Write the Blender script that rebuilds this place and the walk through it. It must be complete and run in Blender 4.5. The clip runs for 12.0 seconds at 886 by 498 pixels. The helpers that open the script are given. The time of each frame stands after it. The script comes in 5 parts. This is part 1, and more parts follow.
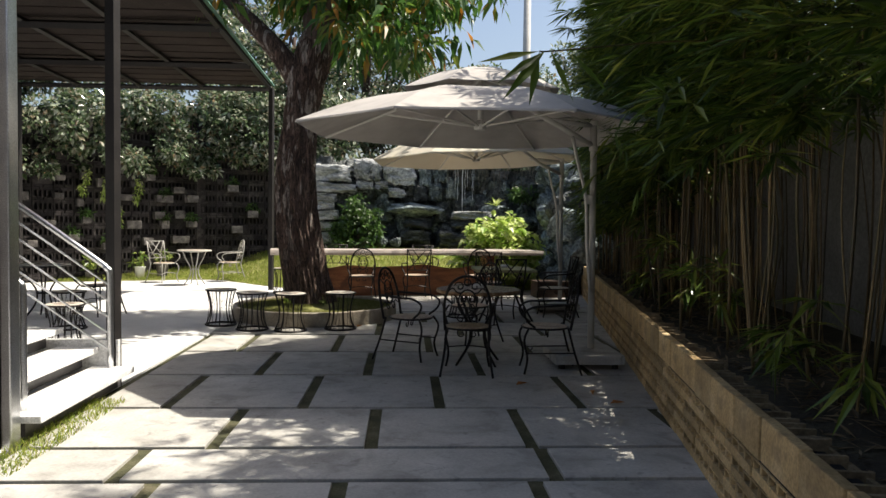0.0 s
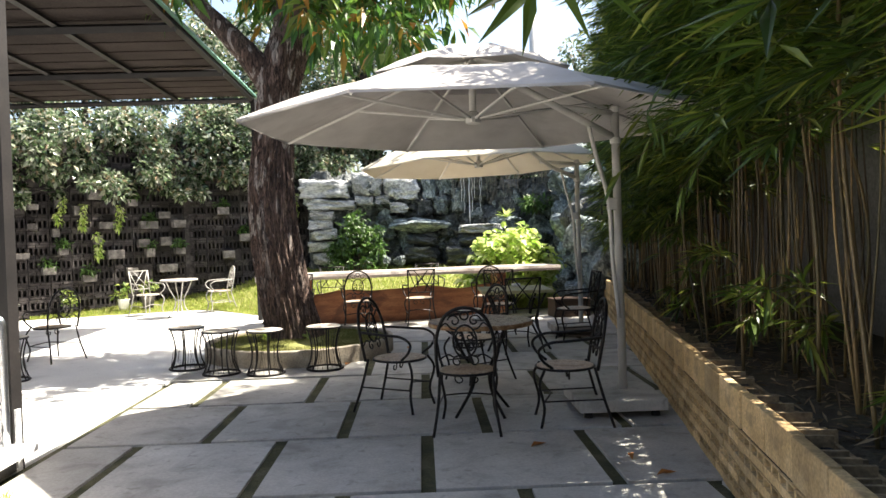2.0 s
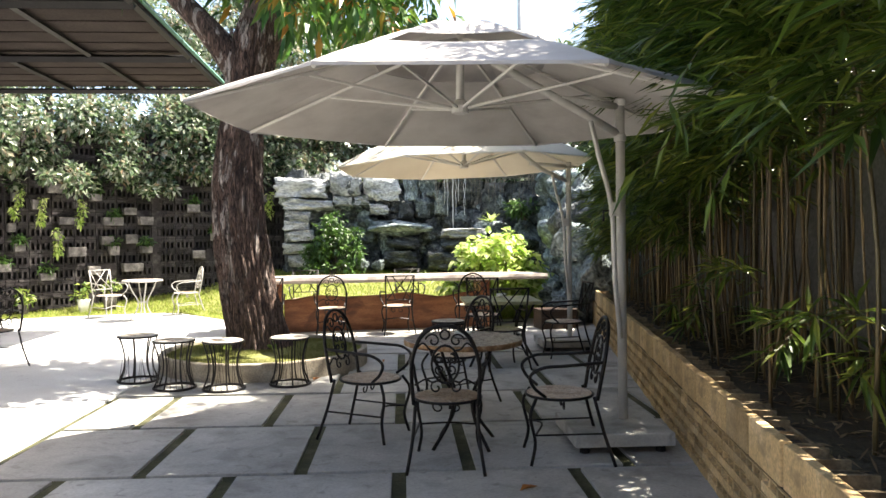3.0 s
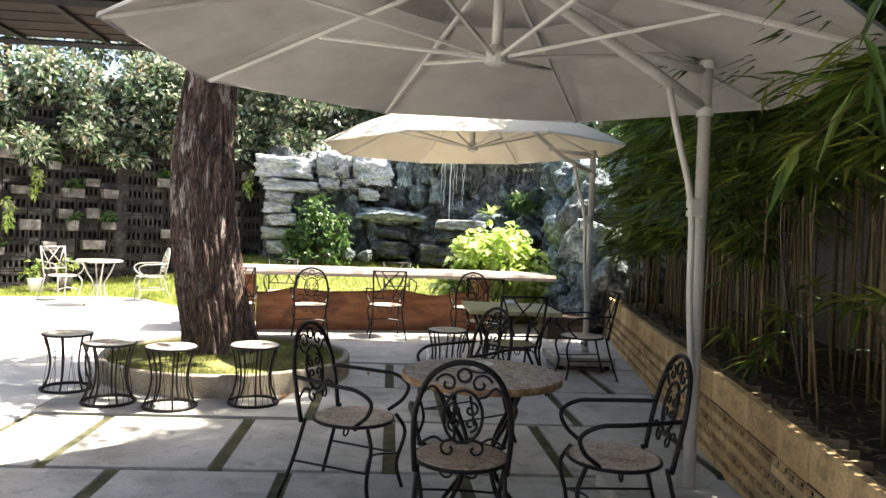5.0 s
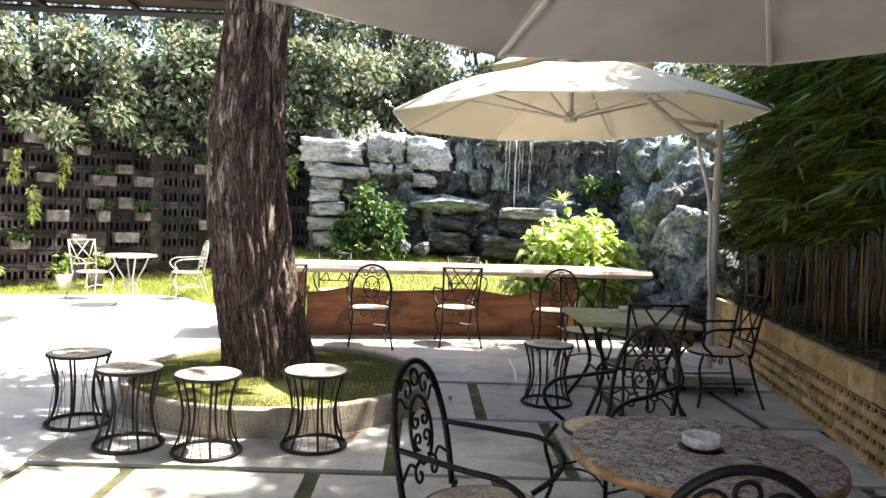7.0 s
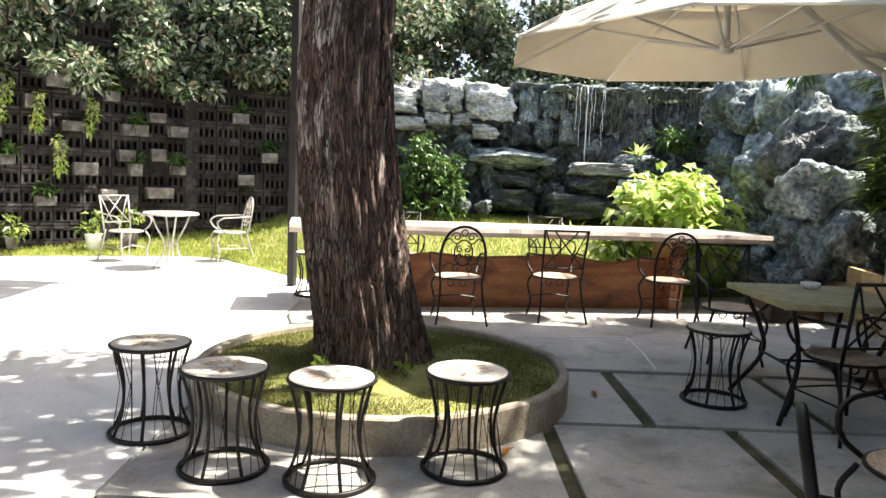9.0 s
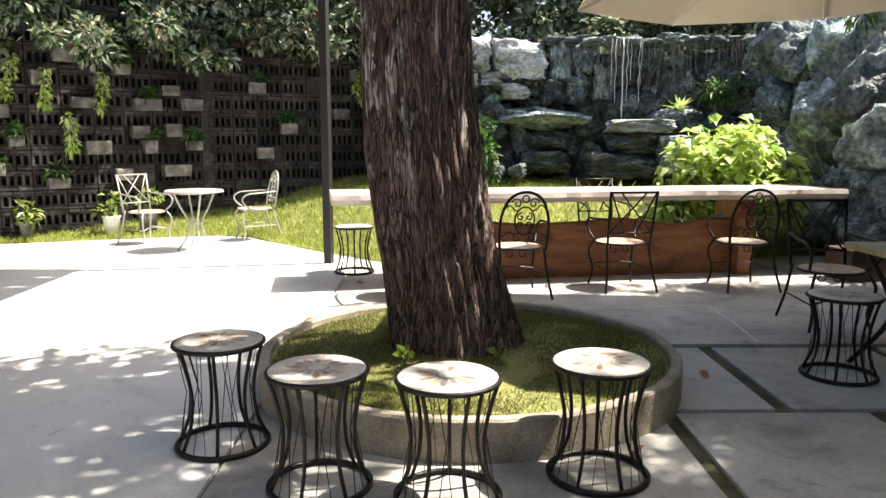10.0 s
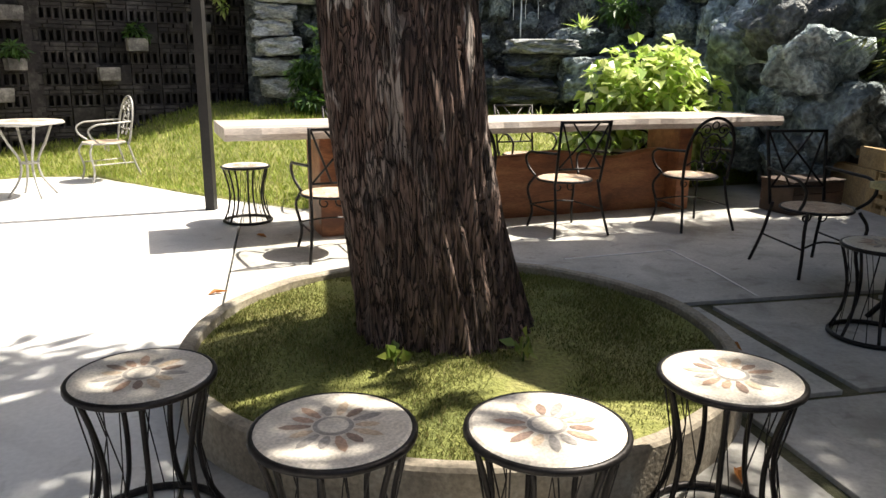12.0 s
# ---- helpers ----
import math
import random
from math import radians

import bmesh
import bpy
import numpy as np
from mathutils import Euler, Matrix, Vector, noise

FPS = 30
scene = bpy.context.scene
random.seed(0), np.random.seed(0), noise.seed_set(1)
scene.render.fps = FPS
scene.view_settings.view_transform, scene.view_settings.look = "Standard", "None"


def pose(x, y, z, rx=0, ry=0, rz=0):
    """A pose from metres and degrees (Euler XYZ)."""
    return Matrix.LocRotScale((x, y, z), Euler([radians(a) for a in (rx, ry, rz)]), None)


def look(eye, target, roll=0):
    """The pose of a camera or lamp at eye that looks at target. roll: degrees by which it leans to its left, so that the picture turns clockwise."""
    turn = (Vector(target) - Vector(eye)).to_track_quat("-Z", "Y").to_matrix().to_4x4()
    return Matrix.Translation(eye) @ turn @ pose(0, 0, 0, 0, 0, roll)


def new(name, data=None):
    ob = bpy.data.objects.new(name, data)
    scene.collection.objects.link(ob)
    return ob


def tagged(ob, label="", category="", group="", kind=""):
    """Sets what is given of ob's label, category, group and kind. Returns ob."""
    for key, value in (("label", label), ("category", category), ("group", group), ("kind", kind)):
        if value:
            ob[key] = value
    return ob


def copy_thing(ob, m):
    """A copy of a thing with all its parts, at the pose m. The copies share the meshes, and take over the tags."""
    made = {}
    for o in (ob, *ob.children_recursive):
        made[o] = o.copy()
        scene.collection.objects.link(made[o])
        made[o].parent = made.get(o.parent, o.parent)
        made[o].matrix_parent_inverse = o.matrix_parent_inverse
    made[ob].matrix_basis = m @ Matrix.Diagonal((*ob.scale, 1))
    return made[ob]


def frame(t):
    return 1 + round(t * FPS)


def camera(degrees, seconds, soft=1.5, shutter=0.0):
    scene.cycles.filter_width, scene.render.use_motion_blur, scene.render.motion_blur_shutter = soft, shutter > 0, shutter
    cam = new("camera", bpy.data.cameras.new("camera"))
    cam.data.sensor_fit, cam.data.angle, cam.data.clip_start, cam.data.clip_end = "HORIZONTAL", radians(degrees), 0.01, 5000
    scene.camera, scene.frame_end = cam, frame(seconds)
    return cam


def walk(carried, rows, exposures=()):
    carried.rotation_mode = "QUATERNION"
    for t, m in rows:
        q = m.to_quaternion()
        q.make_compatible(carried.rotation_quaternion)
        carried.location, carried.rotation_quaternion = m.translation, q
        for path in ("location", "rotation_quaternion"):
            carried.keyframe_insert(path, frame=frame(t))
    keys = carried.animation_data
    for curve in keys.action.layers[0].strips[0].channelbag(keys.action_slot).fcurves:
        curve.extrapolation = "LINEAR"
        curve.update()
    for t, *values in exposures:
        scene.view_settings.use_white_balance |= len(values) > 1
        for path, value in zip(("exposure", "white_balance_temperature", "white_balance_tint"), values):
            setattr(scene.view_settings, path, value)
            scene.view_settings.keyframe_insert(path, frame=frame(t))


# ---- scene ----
cam = camera(61.8, 12.0)
PATH = [
    (0, (0.33, 0.315, 1.467), (0.432, 2.311, 1.392), 0.7),
    (0.5, (0.416, 0.65, 1.481), (0.534, 2.646, 1.467), -1.0),
    (1, (0.515, 0.975, 1.49), (0.543, 2.974, 1.44), -0.1),
    (1.5, (0.529, 1.364, 1.505), (0.594, 3.363, 1.482), -1.2),
    (2, (0.627, 1.777, 1.495), (0.683, 3.776, 1.457), -1.8),
    (2.5, (0.675, 2.121, 1.509), (0.685, 4.119, 1.433), 0.9),
    (3, (0.665, 2.533, 1.507), (0.77, 4.53, 1.478), -0.5),
    (3.2, (0.688, 2.666, 1.484), (0.856, 4.658, 1.429), 0.0),
    (4.8, (0.571, 3.838, 1.539), (0.745, 5.83, 1.499), 2.6),
    (5, (0.561, 3.977, 1.539), (0.707, 5.971, 1.484), 2.4),
    (5.5, (0.519, 4.385, 1.558), (0.549, 6.384, 1.533), 1.9),
    (6, (0.368, 4.785, 1.518), (0.456, 6.782, 1.498), 3.0),
    (6.5, (0.223, 5.118, 1.537), (0.323, 7.114, 1.452), 1.6),
    (7, (0.145, 5.53, 1.514), (0.194, 7.528, 1.427), 2.1),
    (7.5, (-0.037, 5.852, 1.503), (-0.079, 7.849, 1.397), 3.5),
    (7.7, (-0.116, 5.971, 1.506), (-0.125, 7.967, 1.376), 2.6),
    (9.3, (-0.899, 6.924, 1.439), (-0.862, 8.907, 1.184), 2.4),
    (9.5, (-1.016, 7.028, 1.444), (-0.97, 9.006, 1.15), 2.3),
    (10, (-1.212, 7.343, 1.396), (-1.192, 9.322, 1.106), 0.0),
    (10.5, (-1.409, 7.64, 1.379), (-1.251, 9.608, 1.06), 3.9),
    (11, (-1.631, 7.894, 1.379), (-1.276, 9.824, 0.995), 1.9),
    (11.5, (-1.74, 8.209, 1.342), (-1.375, 10.122, 0.883), -0.9),
    (12, (-1.785, 8.518, 1.369), (-1.365, 10.412, 0.883), 0.5),
]
EXPOSURES = [(t, stops, 6820, 10) for t, stops in ((0.0, 0.70), (0.5, 1.02), (1.0, 1.42), (1.5, 1.68), (2.5, 2.10), (5.0, 2.32), (7.5, 2.30), (9.5, 1.80), (12.0, 1.32))]
walk(cam, [(t, look(eye, target, roll)) for t, eye, target, roll in PATH], EXPOSURES)

# ---- daylight ----
SUN_TO = Vector((0.32, 0.06, 0.50)).normalized()
world = bpy.data.worlds.new("sky")
scene.world = world
world.use_nodes = True
wn = world.node_tree
sky = wn.nodes.new("ShaderNodeTexSky")
sky.sky_type = "NISHITA"
sky.sun_disc = False
sky.dust_density, sky.ozone_density = 3.0, 1.0
sky.sun_elevation = math.asin(SUN_TO.z)
sky.sun_rotation = math.atan2(SUN_TO.x, SUN_TO.y)
wn.links.new(sky.outputs[0], wn.nodes["Background"].inputs[0])
wn.nodes["Background"].inputs[1].default_value = 0.11
sun = new("sun", bpy.data.lights.new("sun", "SUN"))
sun.data.energy, sun.data.angle, sun.data.color = 5.0, radians(0.6), (1.0, 0.95, 0.86)
sun.matrix_world = look((0, 0, 30), (-SUN_TO.x, -SUN_TO.y, 30 - SUN_TO.z))

# ---- materials ----
def shade(name, cols, scale=3.0, fine=40.0, rough=0.75, metal=0.0, bump=0.15, rand=0.0, island=0.0, stretch=(1, 1, 1), grain=0.25, dist=0.02, translucent=0.0, spec=0.4, world_space=False):
    """A two-scale procedural surface: broad stains through a ramp of colours, fine grain on top, relief from both."""
    m = bpy.data.materials.new(name)
    m.use_nodes = True
    nt = m.node_tree
    N, L = nt.nodes, nt.links
    p = N["Principled BSDF"]
    co = N.new("ShaderNodeTexCoord")
    mp = N.new("ShaderNodeMapping")
    mp.inputs["Scale"].default_value = stretch
    if world_space:
        geo0 = N.new("ShaderNodeNewGeometry")
        L.new(geo0.outputs["Position"], mp.inputs["Vector"])
    else:
        L.new(co.outputs["Object"], mp.inputs["Vector"])
    n1 = N.new("ShaderNodeTexNoise")
    n1.inputs["Scale"].default_value, n1.inputs["Detail"].default_value, n1.inputs["Roughness"].default_value = scale, 5.0, 0.6
    n2 = N.new("ShaderNodeTexNoise")
    n2.inputs["Scale"].default_value, n2.inputs["Detail"].default_value = fine, 4.0
    info = N.new("ShaderNodeObjectInfo")
    if rand and not world_space:
        off = N.new("ShaderNodeVectorMath")
        off.operation = "ADD"
        mul = N.new("ShaderNodeVectorMath")
        mul.operation = "SCALE"
        mul.inputs[0].default_value = (17.0, 9.0, 23.0)
        L.new(info.outputs["Random"], mul.inputs["Scale"])
        L.new(mp.outputs[0], off.inputs[0])
        L.new(mul.outputs[0], off.inputs[1])
        vec = off.outputs[0]
    else:
        vec = mp.outputs[0]
    L.new(vec, n1.inputs["Vector"])
    L.new(vec, n2.inputs["Vector"])
    ramp = N.new("ShaderNodeValToRGB")
    cr = ramp.color_ramp
    k = len(cols)
    cr.elements[0].position, cr.elements[1].position = 0.3, 0.7
    while len(cr.elements) < k:
        cr.elements.new(0.5)
    for i, c in enumerate(cols):
        cr.elements[i].position = 0.3 + 0.4 * i / max(1, k - 1)
        cr.elements[i].color = (*c, 1)
    L.new(n1.outputs["Fac"], ramp.inputs[0])
    g = N.new("ShaderNodeMapRange")
    g.inputs["From Min"].default_value, g.inputs["From Max"].default_value = 0.3, 0.7
    g.inputs["To Min"].default_value, g.inputs["To Max"].default_value = 1 - grain, 1 + grain
    L.new(n2.outputs["Fac"], g.inputs["Value"])
    value = g.outputs[0]
    for amount, source in ((rand, "o"), (island, "i")):
        if not amount:
            continue
        v = N.new("ShaderNodeMapRange")
        v.inputs["To Min"].default_value, v.inputs["To Max"].default_value = 1 - amount, 1 + amount
        if source == "o":
            L.new(info.outputs["Random"], v.inputs["Value"])
        else:
            geo = N.new("ShaderNodeNewGeometry")
            L.new(geo.outputs["Random Per Island"], v.inputs["Value"])
        mm = N.new("ShaderNodeMath")
        mm.operation = "MULTIPLY"
        L.new(value, mm.inputs[0])
        L.new(v.outputs[0], mm.inputs[1])
        value = mm.outputs[0]
    hsv = N.new("ShaderNodeHueSaturation")
    L.new(ramp.outputs[0], hsv.inputs["Color"])
    L.new(value, hsv.inputs["Value"])
    L.new(hsv.outputs[0], p.inputs["Base Color"])
    p.inputs["Roughness"].default_value, p.inputs["Metallic"].default_value = rough, metal
    p.inputs["Specular IOR Level"].default_value = spec
    if bump:
        b = N.new("ShaderNodeBump")
        b.inputs["Strength"].default_value, b.inputs["Distance"].default_value = bump, dist
        add = N.new("ShaderNodeMath")
        L.new(n1.outputs["Fac"], add.inputs[0])
        L.new(n2.outputs["Fac"], add.inputs[1])
        L.new(add.outputs[0], b.inputs["Height"])
        L.new(b.outputs[0], p.inputs["Normal"])
    if translucent:
        tr = N.new("ShaderNodeBsdfTranslucent")
        mix = N.new("ShaderNodeMixShader")
        mix.inputs[0].default_value = translucent
        L.new(hsv.outputs[0], tr.inputs["Color"])
        L.new(p.outputs[0], mix.inputs[1])
        L.new(tr.outputs[0], mix.inputs[2])
        L.new(mix.outputs[0], N["Material Output"].inputs["Surface"])
    return m


def leafy(name, cols, rough=0.45, translucent=0.35, spec=0.5):
    """Leaf surface: colour picked leaf by leaf out of cols."""
    m = bpy.data.materials.new(name)
    m.use_nodes = True
    nt = m.node_tree
    N, L = nt.nodes, nt.links
    p = N["Principled BSDF"]
    geo = N.new("ShaderNodeNewGeometry")
    ramp = N.new("ShaderNodeValToRGB")
    cr = ramp.color_ramp
    while len(cr.elements) < len(cols):
        cr.elements.new(0.5)
    for i, c in enumerate(cols):
        cr.elements[i].position = i / (len(cols) - 1)
        cr.elements[i].color = (*c, 1)
    L.new(geo.outputs["Random Per Island"], ramp.inputs[0])
    L.new(ramp.outputs[0], p.inputs["Base Color"])
    p.inputs["Roughness"].default_value = rough
    p.inputs["Specular IOR Level"].default_value = spec
    tr = N.new("ShaderNodeBsdfTranslucent")
    mix = N.new("ShaderNodeMixShader")
    mix.inputs[0].default_value = translucent
    L.new(ramp.outputs[0], tr.inputs["Color"])
    L.new(p.outputs[0], mix.inputs[1])
    L.new(tr.outputs[0], mix.inputs[2])
    L.new(mix.outputs[0], N["Material Output"].inputs["Surface"])
    return m


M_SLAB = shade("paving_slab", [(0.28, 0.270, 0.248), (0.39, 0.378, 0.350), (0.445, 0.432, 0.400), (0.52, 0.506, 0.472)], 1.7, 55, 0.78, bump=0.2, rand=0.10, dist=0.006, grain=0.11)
M_CONC = shade("concrete", [(0.54, 0.538, 0.525), (0.67, 0.668, 0.655), (0.75, 0.745, 0.73)], 0.6, 45, 0.82, bump=0.12, dist=0.005, grain=0.07)
M_MOSS = shade("mossy_joint", [(0.035, 0.036, 0.02), (0.07, 0.07, 0.034), (0.13, 0.115, 0.07)], 4, 70, 0.95, bump=0.6, dist=0.01)
M_SOIL = shade("soil", [(0.03, 0.024, 0.018), (0.06, 0.048, 0.034), (0.09, 0.08, 0.05)], 3, 50, 0.95, bump=0.8, dist=0.03)
M_TURF = shade("turf", [(0.10, 0.115, 0.03), (0.19, 0.20, 0.055), (0.27, 0.25, 0.10)], 2.2, 60, 0.95, bump=0.8, dist=0.02)
M_GRASS = leafy("grass_blade", [(0.13, 0.19, 0.025), (0.25, 0.33, 0.05), (0.36, 0.41, 0.09), (0.40, 0.38, 0.14)], 0.6, 0.3, 0.3)
M_FINEGRASS = leafy("fine_grass_blade", [(0.08, 0.10, 0.03), (0.15, 0.165, 0.045), (0.21, 0.21, 0.07), (0.28, 0.25, 0.12)], 0.75, 0.3, 0.1)
M_KERB = shade("ring_concrete", [(0.20, 0.17, 0.13), (0.30, 0.26, 0.20), (0.38, 0.35, 0.29)], 4, 60, 0.85, bump=0.4, dist=0.01)
M_TAN = shade("tan_block", [(0.37, 0.245, 0.11), (0.50, 0.345, 0.165), (0.60, 0.445, 0.25)], 3, 60, 0.8, bump=0.25, rand=0.28, dist=0.006)
M_OLDTAN = shade("weathered_block", [(0.10, 0.075, 0.045), (0.24, 0.175, 0.10), (0.38, 0.29, 0.17)], 9, 60, 0.9, bump=0.4, dist=0.006)
# Near-black: paints shade behind slots and openwork, also colours the dark mortar strip.
M_SHADEMORTAR = shade("void_shade_and_mortar", [(0.010, 0.009, 0.008), (0.022, 0.019, 0.017)], 4, 40, 0.95, bump=0.2)
M_LATTICE = shade("grey_brick", [(0.013, 0.011, 0.011), (0.030, 0.025, 0.025), (0.085, 0.076, 0.072)], 3.5, 30, 0.85, bump=0.5, rand=0.4, dist=0.008)
M_ROCK = shade("lime_rock", [(0.06, 0.077, 0.08), (0.20, 0.242, 0.248), (0.46, 0.515, 0.51)], 3.2, 14, 0.85, bump=1.0, rand=0.35, dist=0.09, grain=0.55)
M_ROCKPALE = shade("pale_rock", [(0.16, 0.175, 0.18), (0.40, 0.415, 0.415), (0.60, 0.605, 0.59)], 3.0, 16, 0.8, bump=0.9, rand=0.15, dist=0.05, grain=0.4)
M_ROCKDARK = shade("dark_rock", [(0.025, 0.03, 0.03), (0.085, 0.094, 0.094), (0.26, 0.275, 0.265)], 3.4, 15, 0.6, bump=1.0, rand=0.4, dist=0.09, grain=0.55)
M_BARK = shade("bark", [(0.060, 0.036, 0.029), (0.115, 0.072, 0.057), (0.17, 0.112, 0.089), (0.24, 0.17, 0.138)], 7, 40, 0.9, bump=0.9, stretch=(1, 1, 0.28), dist=0.03, grain=0.5)


def crack(material, scale, stretch, width, depth, warp=0.22):
    """Dark clefts between bark plates, cut along warped cell edges."""
    nt = material.node_tree
    N, L = nt.nodes, nt.links
    p = N["Principled BSDF"]
    co, mp, vo, nz = N.new("ShaderNodeTexCoord"), N.new("ShaderNodeMapping"), N.new("ShaderNodeTexVoronoi"), N.new("ShaderNodeTexNoise")
    mp.inputs["Scale"].default_value = stretch
    nz.inputs["Scale"].default_value, nz.inputs["Detail"].default_value = 6.0, 3.0
    mixv = N.new("ShaderNodeMixRGB")
    mixv.blend_type, mixv.inputs[0].default_value = "LINEAR_LIGHT", warp
    L.new(co.outputs["Object"], mp.inputs[0])
    L.new(mp.outputs[0], nz.inputs["Vector"])
    L.new(mp.outputs[0], mixv.inputs[1])
    L.new(nz.outputs["Color"], mixv.inputs[2])
    L.new(mixv.outputs[0], vo.inputs["Vector"])
    vo.feature = "DISTANCE_TO_EDGE"
    vo.inputs["Scale"].default_value = scale
    r = N.new("ShaderNodeMapRange")
    r.inputs["From Max"].default_value = width
    r.inputs["To Min"].default_value, r.inputs["To Max"].default_value = depth, 1.0
    L.new(vo.outputs["Distance"], r.inputs["Value"])
    old = p.inputs["Base Color"].links[0].from_socket
    mul = N.new("ShaderNodeMixRGB")
    mul.blend_type, mul.inputs[0].default_value = "MULTIPLY", 1.0
    L.new(old, mul.inputs[1])
    L.new(r.outputs[0], mul.inputs[2])
    L.new(mul.outputs[0], p.inputs["Base Color"])
    b = N.new("ShaderNodeBump")
    b.inputs["Strength"].default_value, b.inputs["Distance"].default_value = 0.9, 0.035
    L.new(r.outputs[0], b.inputs["Height"])
    L.new(p.inputs["Normal"].links[0].from_socket, b.inputs["Normal"])
    L.new(b.outputs[0], p.inputs["Normal"])




def flakes(material, scale, stretch, colour, edge, amount, soft=0.05, rise=None):
    """Patches of another colour with ragged outlines: fallen bark plates, stone chips, stains; rise: (lowest, full) height where plates peel."""
    nt = material.node_tree
    N, L = nt.nodes, nt.links
    p = N["Principled BSDF"]
    co, mp, nz, r = N.new("ShaderNodeTexCoord"), N.new("ShaderNodeMapping"), N.new("ShaderNodeTexNoise"), N.new("ShaderNodeMapRange")
    mp.inputs["Scale"].default_value = stretch
    nz.inputs["Scale"].default_value, nz.inputs["Detail"].default_value, nz.inputs["Distortion"].default_value = scale, 3.0, 0.8
    r.inputs["From Min"].default_value, r.inputs["From Max"].default_value, r.inputs["To Max"].default_value = edge, edge + soft, amount
    mix = N.new("ShaderNodeMixRGB")
    mix.inputs[2].default_value = (*colour, 1)
    L.new(co.outputs["Object"], mp.inputs[0])
    L.new(mp.outputs[0], nz.inputs["Vector"])
    L.new(nz.outputs["Fac"], r.inputs["Value"])
    fac = r.outputs[0]
    if rise:
        sep, up, mm = N.new("ShaderNodeSeparateXYZ"), N.new("ShaderNodeMapRange"), N.new("ShaderNodeMath")
        up.inputs["From Min"].default_value, up.inputs["From Max"].default_value, up.inputs["To Min"].default_value = rise[0], rise[1], 0.12
        mm.operation = "MULTIPLY"
        L.new(co.outputs["Object"], sep.inputs[0])
        L.new(sep.outputs["Z"], up.inputs["Value"])
        L.new(fac, mm.inputs[0])
        L.new(up.outputs[0], mm.inputs[1])
        fac = mm.outputs[0]
    L.new(fac, mix.inputs[0])
    L.new(p.inputs["Base Color"].links[0].from_socket, mix.inputs[1])
    L.new(mix.outputs[0], p.inputs["Base Color"])


flakes(M_BARK, 3.2, (1, 1, 0.5), (0.20, 0.125, 0.095), 0.52, 0.6, 0.15)
flakes(M_BARK, 9.0, (1, 1, 0.27), (0.48, 0.41, 0.365), 0.548, 0.9, 0.03, (0.7, 1.6))
flakes(M_BARK, 17.0, (1, 1, 0.24), (0.055, 0.036, 0.03), 0.55, 0.75, 0.05)
crack(M_BARK, 22.0, (1, 1, 0.11), 0.12, 0.2, 0.42)
M_LIMB = shade("limb_bark", [(0.05, 0.035, 0.03), (0.10, 0.07, 0.06)], 6, 50, 0.9, bump=0.6, stretch=(1, 1, 0.3))
M_IRON = shade("black_iron", [(0.012, 0.011, 0.011), (0.03, 0.026, 0.025)], 14, 120, 0.45, 0.6, bump=0.2, dist=0.002)
# Lit copy of the black iron: sunlight on the far set painted as pale metal.
M_SUNIRON = shade("sunlit_iron", [(0.30, 0.29, 0.27), (0.42, 0.41, 0.39)], 14, 120, 0.5, 0.3, bump=0.2, dist=0.002)
M_STEELDARK = shade("painted_steel", [(0.009, 0.008, 0.008), (0.020, 0.017, 0.016)], 5, 60, 0.6, 0.0, bump=0.1, dist=0.003)
M_INOX = shade("stainless", [(0.55, 0.56, 0.58), (0.70, 0.71, 0.72)], 6, 140, 0.28, 1.0, bump=0.05, dist=0.001)
M_MOSAIC = shade("mosaic_stone", [(0.30, 0.20, 0.135), (0.47, 0.345, 0.245), (0.60, 0.50, 0.40)], 9, 90, 0.45, bump=0.35, dist=0.003, grain=0.45, rand=0.15)
M_MOSDARK = shade("mosaic_dark", [(0.25, 0.19, 0.155), (0.44, 0.35, 0.295), (0.62, 0.53, 0.46)], 28, 110, 0.4, bump=0.3, dist=0.003, grain=0.4)
M_INLAYCREAM = shade("cream_stone", [(0.52, 0.47, 0.40), (0.66, 0.61, 0.54)], 12, 110, 0.4, bump=0.2, dist=0.002)
M_PETALS = [shade("petal_stone_%s" % n, [c, tuple(v * 1.35 for v in c)], 20, 120, 0.4, bump=0.2, dist=0.002) for n, c in (("brown", (0.20, 0.14, 0.11)), ("rust", (0.33, 0.22, 0.16)), ("grey", (0.26, 0.24, 0.22)), ("ochre", (0.42, 0.33, 0.24)))]
M_TABLESTONE = shade("greenish_stone_top", [(0.22, 0.21, 0.11), (0.34, 0.32, 0.17), (0.44, 0.40, 0.24)], 8, 80, 0.5, bump=0.2, dist=0.003)
M_CLOTH = shade("canvas", [(0.42, 0.39, 0.365), (0.51, 0.48, 0.45), (0.58, 0.55, 0.52)], 2.2, 260, 0.85, bump=0.12, dist=0.002, translucent=0.14, grain=0.04)
M_CREAM = shade("cream_canvas", [(0.66, 0.605, 0.49), (0.76, 0.71, 0.60)], 1.4, 260, 0.85, bump=0.12, dist=0.002, translucent=0.2, grain=0.05)
M_ALU = shade("powder_coated_pole", [(0.56, 0.54, 0.50), (0.66, 0.64, 0.60)], 5, 90, 0.45, 0.1, bump=0.05, dist=0.002, grain=0.05)
M_WOODTOP = shade("bar_wood", [(0.30, 0.24, 0.205), (0.46, 0.40, 0.36), (0.60, 0.55, 0.51)], 3, 50, 0.38, bump=0.25, stretch=(0.4, 4, 4), dist=0.006)
M_WOODRED = shade("reddish_wood", [(0.12, 0.042, 0.022), (0.23, 0.088, 0.038), (0.35, 0.155, 0.068)], 2.5, 45, 0.5, bump=0.2, stretch=(0.6, 3, 3), dist=0.005)
